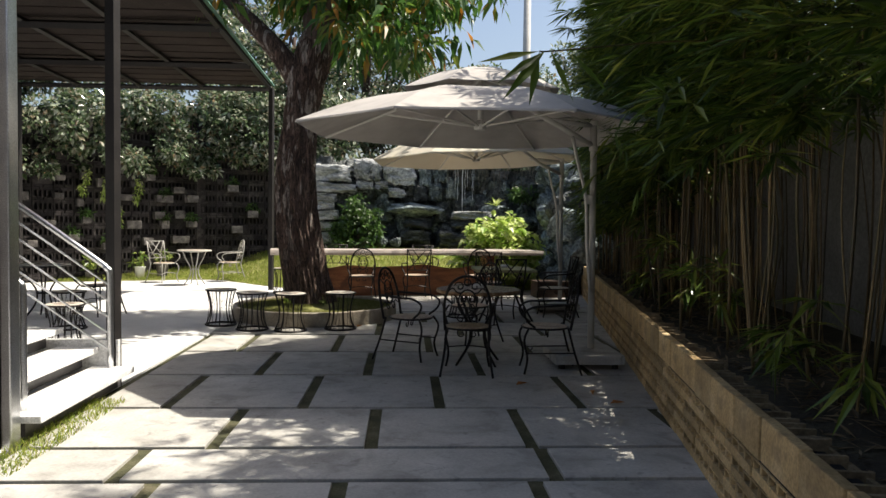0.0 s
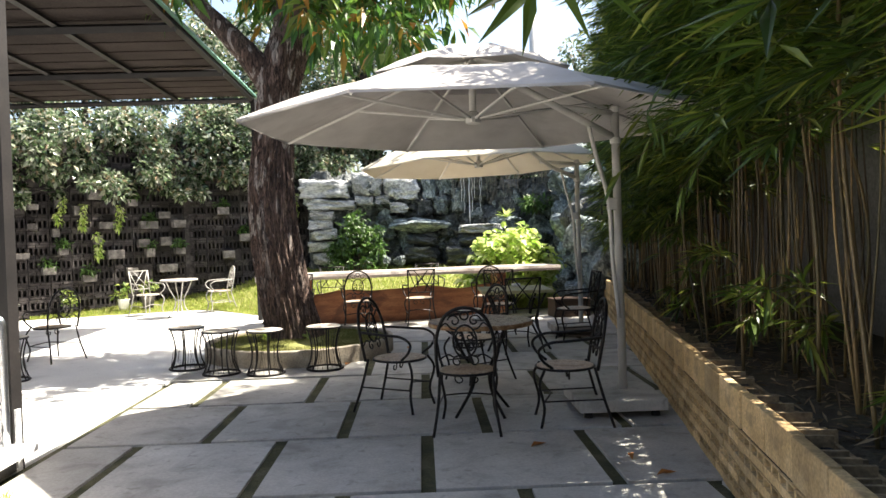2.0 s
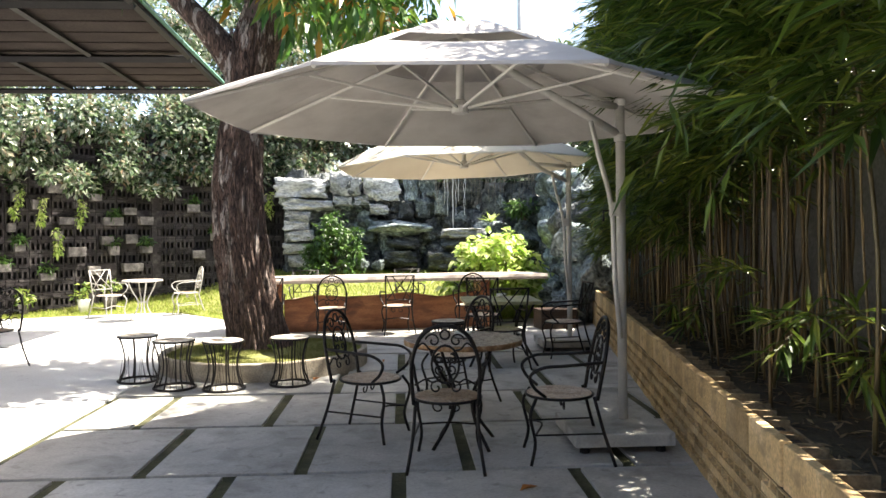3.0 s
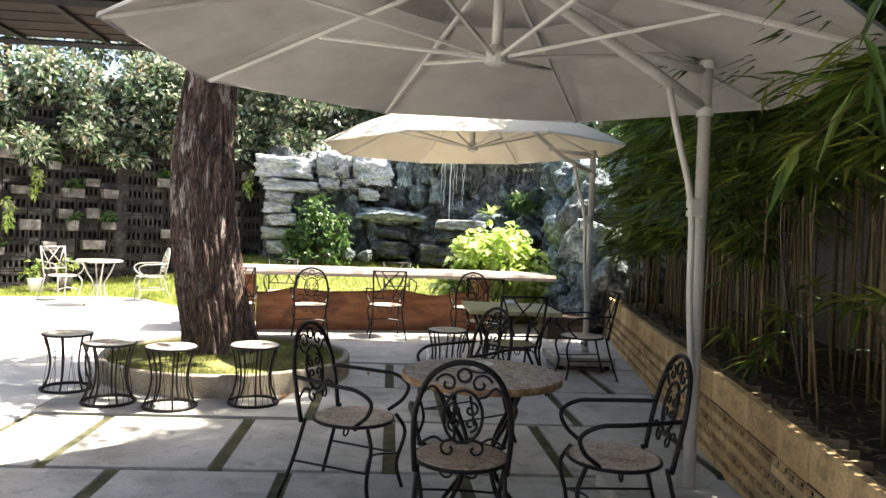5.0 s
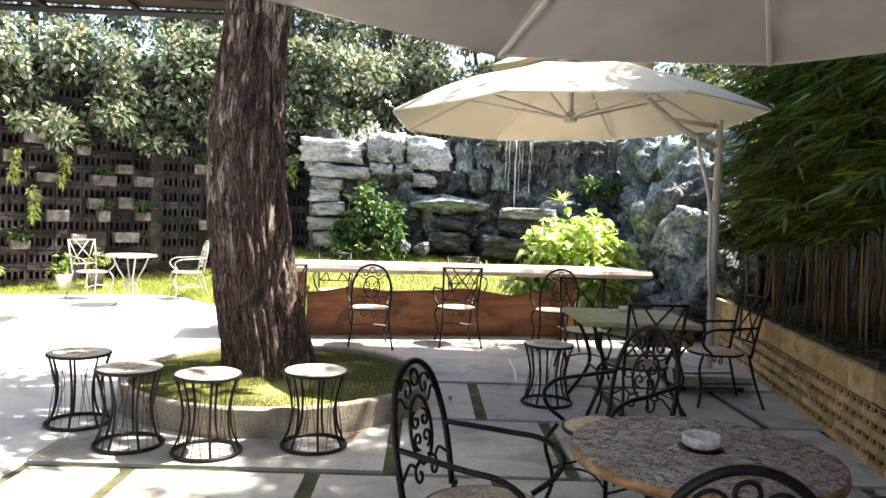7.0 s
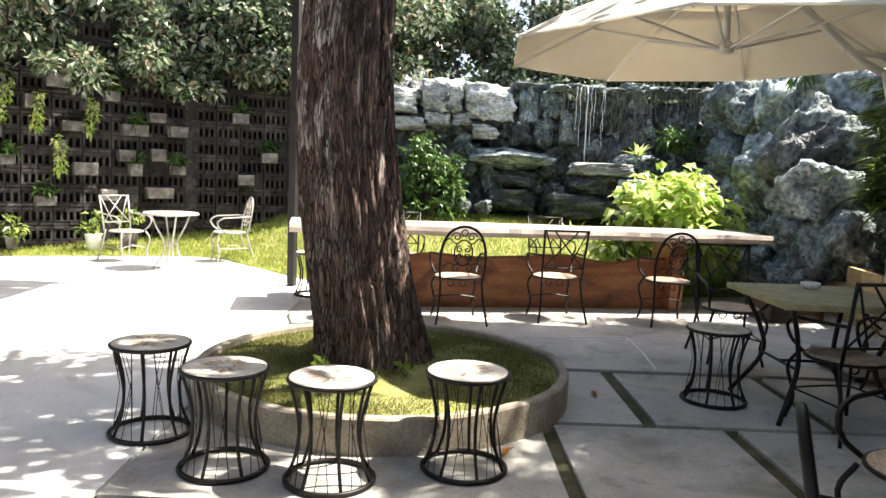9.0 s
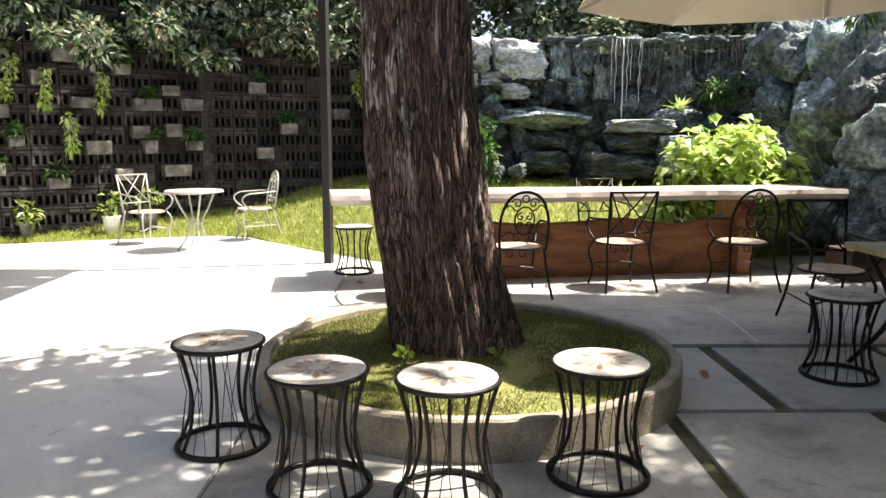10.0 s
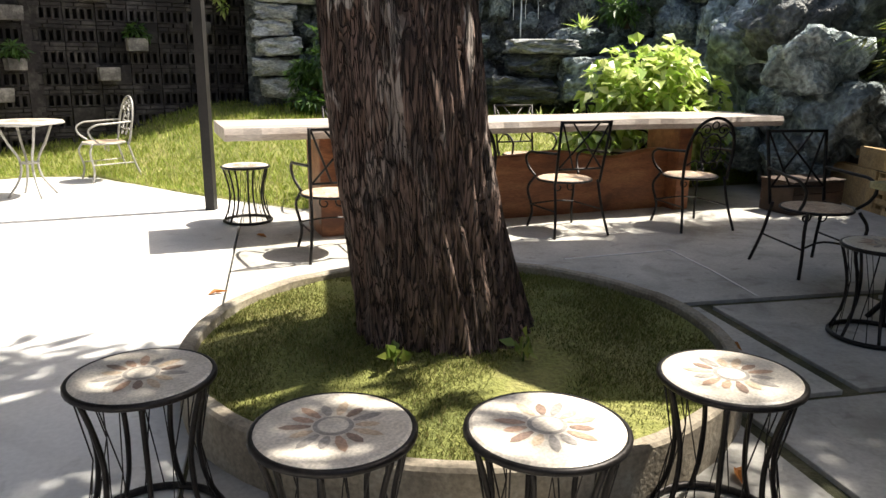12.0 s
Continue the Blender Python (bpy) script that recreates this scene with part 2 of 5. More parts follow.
M_CANOPY = shade("brown_roof_sheet", [(0.028, 0.022, 0.020), (0.048, 0.038, 0.034)], 2, 40, 0.9, bump=0.1, rand=0.12, spec=0.12)
M_GREENTRIM = shade("green_edge", [(0.06, 0.16, 0.12), (0.12, 0.26, 0.20)], 5, 60, 0.6)
M_MARBLE = shade("white_stone", [(0.66, 0.66, 0.66), (0.76, 0.76, 0.75), (0.82, 0.82, 0.80)], 3, 60, 0.35, bump=0.05)
M_DARKSTONE = shade("dark_stone_tile", [(0.045, 0.042, 0.042), (0.085, 0.08, 0.078)], 3, 60, 0.4, bump=0.05)
M_GREYWALL = shade("grey_render", [(0.14, 0.138, 0.138), (0.20, 0.198, 0.196), (0.27, 0.268, 0.26)], 0.8, 30, 0.9, bump=0.3, dist=0.01)
M_CULM = shade("bamboo_culm", [(0.045, 0.043, 0.016), (0.125, 0.085, 0.034), (0.30, 0.19, 0.08)], 2.2, 60, 0.4, bump=0.15, rand=0.6, stretch=(1, 1, 0.3))
M_TWIG = shade("bamboo_twig", [(0.05, 0.06, 0.015), (0.10, 0.10, 0.03)], 5, 60, 0.5, bump=0.1)
M_BAMBOO = leafy("bamboo_leaf", [(0.026, 0.050, 0.009), (0.055, 0.098, 0.014), (0.085, 0.14, 0.019), (0.13, 0.19, 0.026), (0.30, 0.32, 0.055)], 0.34, 0.32)
M_TREELEAF = leafy("tree_leaf", [(0.025, 0.07, 0.015), (0.04, 0.11, 0.02), (0.06, 0.15, 0.025), (0.09, 0.19, 0.03), (0.10, 0.20, 0.03), (0.12, 0.18, 0.03), (0.44, 0.18, 0.025)], 0.4, 0.45)
M_BACKLEAF = leafy("hedge_leaf", [(0.025, 0.05, 0.022), (0.06, 0.10, 0.045), (0.11, 0.165, 0.075), (0.21, 0.265, 0.15), (0.46, 0.50, 0.40), (0.26, 0.18, 0.10)], 0.2, 0.36, 1.0)
M_BRIGHT = leafy("lime_leaf", [(0.20, 0.34, 0.04), (0.38, 0.53, 0.10), (0.56, 0.66, 0.20), (0.70, 0.74, 0.38)], 0.32, 0.38, 0.7)
M_LIME2 = leafy("pot_plant_leaf", [(0.07, 0.13, 0.02), (0.15, 0.22, 0.04), (0.30, 0.34, 0.08)], 0.4, 0.3)
M_SHRUB = leafy("shrub_leaf", [(0.03, 0.07, 0.015), (0.06, 0.13, 0.025), (0.09, 0.17, 0.03)], 0.4, 0.3)
M_DEADLEAF = leafy("fallen_leaf", [(0.35, 0.12, 0.03), (0.45, 0.20, 0.05)], 0.6, 0.2)
M_LITTER = leafy("dry_bamboo_leaf", [(0.10, 0.07, 0.04), (0.20, 0.14, 0.08), (0.30, 0.23, 0.14)], 0.7, 0.15, 0.3)
M_POT = shade("weathered_pot", [(0.04, 0.037, 0.034), (0.11, 0.10, 0.095), (0.27, 0.25, 0.23)], 5, 60, 0.85, bump=0.2, rand=0.55)
M_WHITEPOT = shade("white_glaze", [(0.72, 0.72, 0.70), (0.80, 0.80, 0.78)], 5, 60, 0.3, bump=0.03)
M_WATER = shade("falling_water", [(0.70, 0.74, 0.75), (0.82, 0.85, 0.86)], 9, 60, 0.15, bump=0.3, stretch=(1, 1, 0.2), translucent=0.3)
M_ROOT = shade("hanging_root", [(0.12, 0.11, 0.09), (0.26, 0.24, 0.20)], 8, 60, 0.9)
M_POLE = shade("utility_pole_concrete", [(0.50, 0.48, 0.45), (0.60, 0.58, 0.55)], 2, 40, 0.8)
M_CRATE = shade("dark_stained_wood", [(0.03, 0.018, 0.012), (0.07, 0.04, 0.028)], 3, 50, 0.6, bump=0.2, stretch=(0.5, 3, 3))

flakes(M_MOSDARK, 15.0, (1, 1, 1), (0.60, 0.53, 0.46), 0.56, 0.9)
flakes(M_MOSDARK, 19.0, (1, 1, 1), (0.13, 0.075, 0.06), 0.58, 0.85)
flakes(M_MOSDARK, 12.0, (1, 1.6, 1), (0.33, 0.20, 0.16), 0.60, 0.8)
crack(M_MOSDARK, 24.0, (1, 1, 1), 0.07, 0.5)
M_EDGE = shade("rusty_stone_edge", [(0.16, 0.08, 0.035), (0.30, 0.17, 0.08), (0.46, 0.34, 0.22)], 14, 70, 0.6, bump=0.4, dist=0.004)
flakes(M_MOSAIC, 24.0, (1, 1, 1), (0.66, 0.56, 0.46), 0.57, 0.8)
flakes(M_MOSAIC, 33.0, (1, 1, 1), (0.18, 0.09, 0.055), 0.61, 0.8)
flakes(M_SLAB, 2.6, (1, 1, 1), (0.19, 0.180, 0.158), 0.53, 0.6, 0.2)
flakes(M_SLAB, 9.0, (1, 1, 1), (0.18, 0.170, 0.150), 0.60, 0.5, 0.12)
flakes(M_SLAB, 4.0, (1, 1, 1), (0.56, 0.555, 0.54), 0.60, 0.5, 0.2)
flakes(M_CONC, 1.3, (1, 1, 1), (0.40, 0.398, 0.385), 0.52, 0.5, 0.2)
flakes(M_CONC, 7.0, (1, 1, 1), (0.36, 0.355, 0.34), 0.62, 0.4, 0.1)
flakes(M_WOODRED, 2.4, (1, 1, 1.6), (0.09, 0.032, 0.018), 0.55, 0.75, 0.12)
flakes(M_TAN, 6.0, (1, 1, 1), (0.24, 0.165, 0.09), 0.58, 0.6, 0.12)


# ---- building helpers ----
def mesh_of(name, bm, material, smooth=False):
    me = bpy.data.meshes.new(name)
    bm.to_mesh(me)
    bm.free()
    me.materials.append(material)
    if smooth:
        me.polygons.foreach_set("use_smooth", [True] * len(me.polygons))
    return me


def part(name, bm, material, parent=None, label="", smooth=False, kind=""):
    """Links a bmesh as one mesh object under a thing or a part."""
    ob = new(name, mesh_of(name, bm, material, smooth))
    ob.parent = parent
    return tagged(ob, label, kind=kind)


def piece(name, me, parent, m):
    ob = new(name, me)
    ob.parent = parent
    ob.matrix_basis = m
    return ob


def thing(name, label, category, group="", m=None, kind=""):
    ob = new(name)
    ob.empty_display_size = 0.1
    if m is not None:
        ob.matrix_basis = m
    return tagged(ob, label, category, group, kind)


def box(bm, x0, x1, y0, y1, z0, z1, bevel=0.0, m=None):
    r = bmesh.ops.create_cube(bm, size=1)
    vs = r["verts"]
    t = Matrix.Translation(((x0 + x1) / 2, (y0 + y1) / 2, (z0 + z1) / 2)) @ Matrix.Diagonal((x1 - x0, y1 - y0, z1 - z0, 1))
    bmesh.ops.transform(bm, matrix=t if m is None else m @ t, verts=vs)
    if bevel:
        es = list({e for v in vs for e in v.link_edges})
        bmesh.ops.bevel(bm, geom=es, offset=bevel, segments=2, affect="EDGES", profile=0.6)


def boxed(x0, x1, y0, y1, z0, z1, bevel=0.0):
    bm = bmesh.new()
    box(bm, x0, x1, y0, y1, z0, z1, bevel)
    return bm


def tube(bm, pts, r, n=7, closed=False, flat=1.0):
    """Sweeps a round bar along points; r is one radius or one a point."""
    pts = [Vector(p) for p in pts]
    k = len(pts)
    rs = [r] * k if isinstance(r, (int, float)) else r
    up = Vector((0.31, 0.17, 0.93))
    rings = []
    side = None
    for i, p in enumerate(pts):
        a = pts[(i - 1) % k] if closed or i else p
        b = pts[(i + 1) % k] if closed or i < k - 1 else p
        d = (b - a).normalized()
        if side is None:
            side = d.cross(up)
            if side.length < 0.1:
                side = d.cross(Vector((1, 0, 0)))
        side = (side - d * side.dot(d)).normalized()
        v = d.cross(side)
        rings.append([bm.verts.new(p + (side * math.cos(j * math.tau / n) + v * flat * math.sin(j * math.tau / n)) * rs[i]) for j in range(n)])
    for i in range(k if closed else k - 1):
        A, B = rings[i], rings[(i + 1) % k]
        for j in range(n):
            bm.faces.new((A[j], A[(j + 1) % n], B[(j + 1) % n], B[j]))
    if not closed:
        bm.faces.new(rings[0][::-1])
        bm.faces.new(rings[-1])
    return bm


def rod(pts, r, n=7, closed=False):
    return tube(bmesh.new(), pts, r, n, closed)


def smooth_line(pts, steps=5):
    """A Catmull-Rom line through pts."""
    P = [Vector(p) for p in pts]
    P = [P[0] * 2 - P[1]] + P + [P[-1] * 2 - P[-2]]
    out = []
    for i in range(1, len(P) - 2):
        for s in range(steps):
            t = s / steps
            a, b, c, d = P[i - 1], P[i], P[i + 1], P[i + 2]
            out.append(0.5 * ((2 * b) + (c - a) * t + (2 * a - 5 * b + 4 * c - d) * t * t + (3 * b - a - 3 * c + d) * t ** 3))
    out.append(P[-2])
    return out


def circle(r, z=0.0, n=24, cx=0.0, cy=0.0):
    return [(cx + r * math.cos(i * math.tau / n), cy + r * math.sin(i * math.tau / n), z) for i in range(n)]


def lathe(profile, n=28):
    """A turned shape from (radius, height) pairs."""
    bm = bmesh.new()
    rings = [[bm.verts.new((r * math.cos(j * math.tau / n), r * math.sin(j * math.tau / n), z)) for j in range(n)] for r, z in profile]
    for A, B in zip(rings, rings[1:]):
        for j in range(n):
            bm.faces.new((A[j], A[(j + 1) % n], B[(j + 1) % n], B[j]))
    bm.faces.new(rings[0][::-1])
    bm.faces.new(rings[-1])
    return bm


def blades(name, P, D, Nn, Ln, W, material, parent=None, label="", fold=0.18, droop=0.0, kind="stuff"):
    """Many leaves in one mesh: bases P, directions D, normals Nn, lengths and widths; each leaf is a folded, drooping blade."""
    P, D, Nn = (np.asarray(a, float) for a in (P, D, Nn))
    Ln, W = np.asarray(Ln, float)[:, None], np.asarray(W, float)[:, None]
    D = D / np.linalg.norm(D, axis=1, keepdims=True)
    S = np.cross(D, Nn)
    S /= np.maximum(np.linalg.norm(S, axis=1, keepdims=True), 1e-6)
    U = np.cross(S, D)
    n = len(P)
    down = np.array([0, 0, -1.0]) * droop
    mid = P + D * Ln * 0.45 + down * Ln * 0.25
    tip = P + D * Ln + down * Ln
    V = np.stack([P, mid + S * W * 0.5 + U * W * fold, tip, mid - S * W * 0.5 + U * W * fold, mid - U * W * 0.02], axis=1).reshape(-1, 3)
    b = np.arange(n)[:, None] * 5
    F = np.concatenate([b + [0, 4, 1], b + [1, 4, 2], b + [0, 3, 4], b + [4, 3, 2]], axis=1).reshape(-1, 3)
    me = bpy.data.meshes.new(name)
    me.from_pydata(V.tolist(), [], F.tolist())
    me.materials.append(material)
    ob = new(name, me)
    ob.parent = parent
    return tagged(ob, label, kind=kind)


rng = np.random.default_rng(5)


def unit(n):
    v = rng.normal(size=(n, 3))
    return v / np.linalg.norm(v, axis=1, keepdims=True)


def cloud_leaves(name, clumps, per, size, width, material, parent=None, label="", up=0.4, spread=1.0, droop=0.15, kind="stuff"):
    """Leaves round many clump centres (x, y, z, radius), facing out and up, uneven."""
    C = np.asarray(clumps, float)
    n = len(C) * per
    c = np.repeat(C, per, axis=0)
    u = unit(n)
    rad = c[:, 3:4] * (0.35 + 0.75 * rng.random((n, 1)) ** 0.6) * spread
    P = c[:, :3] + u * rad * np.array([1, 1, 0.8])
    D = u * 0.7 + unit(n) * 0.7 + np.array([0, 0, -0.15])
    Nn = unit(n) * 0.7 + np.array([0.25, 0.0, up + 0.4])
    Ln = size * (0.6 + 0.8 * rng.random(n))
    return blades(name, P, D, Nn, Ln, Ln * width, material, parent, label, droop=droop, kind=kind)


def rz(x, y, z=0.0, deg=0.0):
    return pose(x, y, z, 0, 0, deg)


# ---- plan ----
def planter_x(y):
    """The face of the raised bed along the bamboo."""
    return 2.45 + 0.172 * (y - 6.6)


PLANTER_TURN = -math.degrees(math.atan(0.172))
RING = (-1.02, 11.62)
WALL_A = (Vector((-9.2, 15.97, 0)), Vector((-4.9, 19.5, 0)))
WALL_B = (Vector((-4.9, 19.5, 0)), Vector((-1.9, 20.75, 0)))


def lawn_front(x):
    """Where the concrete ends and the lawn begins, by x."""
    return float(np.interp(x, [-12, -9, -6.6, -4.6, -4.0, -2.7, -1.6, 4.2, 9], [16.6, 16.8, 17.5, 18.2, 18.1, 16.6, 15.55, 16.35, 16.6]))


def lawn_z(x, y):
    d = max(0.0, y - lawn_front(x))
    return 0.015 + 0.80 * (1 - math.exp(-(d / 2.4) ** 1.5)) * (0.25 + 0.75 * min(1.0, max(0.0, (x + 8.5) / 5))) + 0.03 * noise.noise((x * 0.9, y * 0.9, 0))


# ---- ground ----
bm = bmesh.new()
bmesh.ops.create_grid(bm, x_segments=40, y_segments=40, size=220)
for v in bm.verts:
    v.co.z = -0.07
tagged(part("ground", bm, M_SOIL), "bare dark soil under and round the courtyard", "ground", kind="structure")

pavement = thing("pavement", "grey concrete courtyard floor with mossy joints", "pavement", kind="structure")
part("joint_bed", boxed(-2.16, 4.2, -4.0, 12.4, -0.06, -0.022), M_MOSS, pavement, "green moss and soil in the joints")


def plate(outline, z0=-0.06, z1=0.0):
    bm = bmesh.new()
    a = [bm.verts.new((x, y, z1)) for x, y in outline]
    b = [bm.verts.new((x, y, z0)) for x, y in outline]
    bm.faces.new(a)
    bm.faces.new(b[::-1])
    for i in range(len(a)):
        j = (i + 1) % len(a)
        bm.faces.new((a[i], b[i], b[j], a[j]))
    bmesh.ops.recalc_face_normals(bm, faces=bm.faces)
    return bm


part("concrete_plate", plate([(-14, -4), (-2.16, -4), (-2.16, 16.5), (-2.6, 17.0), (-3.3, 18.3), (-14, 18.3)]), M_CONC, pavement, "plain pale concrete")
part("concrete_plate", plate([(-2.14, 9.86), (-0.06, 9.86), (-0.06, 12.31), (4.2, 12.31), (4.2, 16.7), (-1.6, 15.9), (-2.14, 16.3)]), M_SLAB, pavement, "plain weathered grey concrete")

part("cement_seam", tube(bmesh.new(), [(0.2, 13.40, 0.0), (0.7, 13.45, 0.001), (1.1, 13.50, 0.0), (1.09, 12.9, 0.001), (1.04, 12.33, 0.0)], 0.016, 6, flat=0.4), M_CONC, pavement, "pale raised cement seam")

# ---- raised bed along the bamboo ----
Y0, Y1 = 0.5, 15.3
bed = thing("planter_wall", "tan raised bed of solid capping blocks over slotted bricks", "planter", kind="structure")
BED = Matrix.Translation((planter_x(Y0), Y0, 0)) @ Matrix.Rotation(radians(PLANTER_TURN), 4, "Z")
LEN = (Y1 - Y0) / math.cos(radians(PLANTER_TURN))
bed.matrix_basis = BED
# A black sheet paints the shade inside the slots.
part("core", boxed(0.13, 0.17, 0, LEN, -0.06, 0.55), M_SHADEMORTAR, bed, "near-black sheet that paints the shade behind the slots")
part("soil_fill", boxed(0.17, 1.75, 0, LEN, -0.06, 0.53), M_SOIL, bed, "dark litter-covered soil")

# ---- boundary walls ----
# The height above 3.2 m is added, out of view, to block the sun.
wall_e = part("wall_east", boxed(1.75, 1.95, -6, 5.1, -0.06, 6.2), M_GREYWALL)
wall_e2 = part("wall_east_low", boxed(1.75, 1.95, 5.1, LEN + 8, -0.06, 3.2), M_GREYWALL)
wall_e2.matrix_basis = BED
tagged(wall_e2, "low grey rendered boundary wall behind the bamboo", "wall", kind="structure")
wall_e.matrix_basis = BED
tagged(wall_e, "stained grey rendered boundary wall behind the bamboo, raised unseen to block sun", "wall", kind="structure")
tagged(part("wall_south", boxed(-14.2, 5, -4.25, -4.0, -0.06, 5.2), M_GREYWALL), "plain grey rendered building wall", "wall", kind="structure")
# Added slab, out of view, that cuts sky light on the near bamboo.
tagged(part("roof_slab", boxed(1.3, 6.0, -4.2, 4.1, 4.4, 4.6), M_GREYWALL), "unseen flat slab added above the bamboo to darken it", "roof", kind="structure")
tagged(part("wall_west", boxed(-14.2, -14.0, -4.0, 18, -0.06, 4.2), M_GREYWALL), "plain grey rendered boundary wall", "wall", kind="structure")


def vent_block(w, h, d, slots, bar, tall):
    """A slotted block with two thin courses of brick laid on it."""
    bm = bmesh.new()
    box(bm, -w / 2, w / 2, 0, d, 0, 0.016)
    box(bm, -w / 2, w / 2, 0, d, tall - 0.016, tall)
    step = (w - bar) / slots
    for i in range(slots + 1):
        x = -w / 2 + i * step
        box(bm, x, x + bar, 0.004, d, 0.016, tall - 0.016)
    thin = (h - tall) / 2
    for k in range(2):
        z = tall + thin * k
        cut = (-0.13, 0.04)[k] * w
        box(bm, -w / 2, cut - 0.006, -0.012 + 0.016 * k, d, z + 0.009, z + thin - 0.002)
        box(bm, cut + 0.006, w / 2, -0.002 - 0.010 * k, d, z + 0.009, z + thin - 0.002)
    return bm


def lattice(name, ends, label, height):
    a, b = ends
    d = b - a
    turn = math.degrees(math.atan2(d.y, d.x))
    wall = thing(name, label, "wall", kind="structure", m=rz(a.x, a.y, 0, turn))
    h = 0.285
    w = d.length / round(d.length / 0.43)
    me = mesh_of("vent_block", vent_block(w - 0.012, h - 0.008, 0.12, 4, 0.034, 0.165), M_LATTICE)
    solid = mesh_of("solid_block", boxed(-w / 2 + 0.006, w / 2 - 0.006, 0, 0.12, 0, h - 0.012, 0.006), M_LATTICE)
    # Shade seen through the openwork is painted as a near-black sheet.
    part("backing", boxed(0, d.length, 0.13, 0.30, -0.3, height), M_SHADEMORTAR, wall, "near-black sheet that paints the shade behind the openwork")
    for j in range(int(height / h)):
        for i in range(round(d.length / w)):
            odd = (i * 7 + j * 5) % 17 == 0
            piece("block", solid if odd else me, wall, Matrix.Translation((w * (i + 0.5), random.uniform(-0.014, 0.014), j * h - 0.1)))
    part("pier", boxed(d.length - 0.10, d.length + 0.10, -0.015, 0.3, -0.3, height), M_LATTICE, wall, "dark masonry pier")
    return wall


lattice("wall_north_west", WALL_A, "dark grey openwork brick wall hung with pots", 3.9)
lattice("wall_north", WALL_B, "dark grey openwork brick wall beside the rock face", 3.9)

# ---- lawn and tree ring ----
bm = bmesh.new()
nx, ny = 60, 26
grid = []
for i in range(nx + 1):
    x = -11 + 17.0 * i / nx
    f = lawn_front(x)
    grid.append([])
    for j in range(ny + 1):
        y = f + (22.5 - f) * (j / ny) ** 1.4
        grid[-1].append(bm.verts.new((x, y, -0.03 if j == 0 else lawn_z(x, y))))
for i in range(nx):
    for j in range(ny):
        bm.faces.new((grid[i][j], grid[i + 1][j], grid[i + 1][j + 1], grid[i][j + 1]))
lawn = tagged(part("lawn", bm, M_TURF, smooth=True), "sunlit rough lawn sloping up to the back walls", "lawn", kind="structure")

n = 52000
X = rng.uniform(-7.5, 4.8, n)
Yb = np.array([lawn_front(x) for x in X])
Y = Yb + 4.2 * rng.random(n) ** 1.3
Z = np.array([lawn_z(x, y) for x, y in zip(X, Y)])
D = np.stack([rng.normal(0, 0.45, n), rng.normal(0, 0.45, n), np.ones(n)], 1)
blades("lawn_grass", np.stack([X, Y, Z], 1), D, unit(n), rng.uniform(0.05, 0.11, n), rng.uniform(0.008, 0.014, n), M_GRASS, None, "short green lawn grass", kind="stuff")["category"] = "grass"

ring = thing("tree_ring", "low round concrete kerb filled with turf round the tree", "planter", m=rz(*RING))
R_IN, R_OUT, RING_H = 1.155, 1.22, 0.20
bm = bmesh.new()
prof = [(R_IN, 0.0), (R_IN, RING_H - 0.01), (R_IN + 0.01, RING_H), (R_OUT - 0.01, RING_H), (R_OUT, RING_H - 0.012), (R_OUT, -0.03), (R_IN, -0.03)]
NR = 72
rr = [[bm.verts.new(((r + 0.012 * noise.noise((3 * math.cos(a), 3 * math.sin(a), 2))) * math.cos(a), (r + 0.012 * noise.noise((3 * math.cos(a), 3 * math.sin(a), 2))) * math.sin(a), z + (0.008 * noise.noise((7 * math.cos(a), 7 * math.sin(a), 5)) if z > 0.1 else 0))) for r, z in prof] for a in (k * math.tau / NR for k in range(NR))]
for i in range(NR):
    for j in range(len(prof) - 1):
        A, B = rr[i], rr[(i + 1) % NR]
        bm.faces.new((A[j], B[j], B[j + 1], A[j + 1]))
part("kerb", bm, M_KERB, ring, "stained buff concrete kerb")


def ring_z(r):
    return 0.17 + 0.10 * max(0.0, 1 - r / 1.14)


bm = bmesh.new()
rings = []
for k in range(9):
    r = 1.15 * k / 8 + 1e-3
    rings.append([bm.verts.new((r * math.cos(a), r * math.sin(a), ring_z(r) - 0.015 + 0.015 * noise.noise((r * 3 * math.cos(a), r * 3 * math.sin(a), 9)))) for a in (i * math.tau / 48 for i in range(48))])
for A, B in zip(rings, rings[1:]):
    for i in range(48):
        bm.faces.new((A[i], B[i], B[(i + 1) % 48], A[(i + 1) % 48]))
part("turf", bm, M_TURF, ring, "thin turf", smooth=True)
n = 64000
rad = 1.13 * np.sqrt(rng.random(n))
ang = rng.random(n) * math.tau
keep = np.array([noise.noise((r * 2.2 * math.cos(a), r * 2.2 * math.sin(a), 4.0)) + 0.45 * random.random() > 0.0 for r, a in zip(rad, ang)])
rad, ang = rad[keep], ang[keep]
n = len(rad)
P = np.stack([rad * np.cos(ang), rad * np.sin(ang), 0.15 + 0.10 * np.maximum(0, 1 - rad / 1.14)], 1)
D = np.stack([rng.normal(0, 0.5, n), rng.normal(0, 0.5, n), np.ones(n)], 1)
blades("grass", P, D, unit(n), rng.uniform(0.014, 0.034, n), rng.uniform(0.003, 0.005, n), M_FINEGRASS, ring, "fine green grass", kind="stuff")

# ---- canopy roof on posts ----
canopy = thing("canopy_roof", "brown sheet canopy on slim dark steel posts", "canopy")
CX0, CX1, CY0, CY1, CZ = -11.5, -2.46, 5.4, 15.85, 4.14


def canopy_z(x, y):
    return CZ + 0.045 * (CX1 - x) * 0.2


def edge_x(y):
    return -2.14 - 0.034 * (y - 6.8)


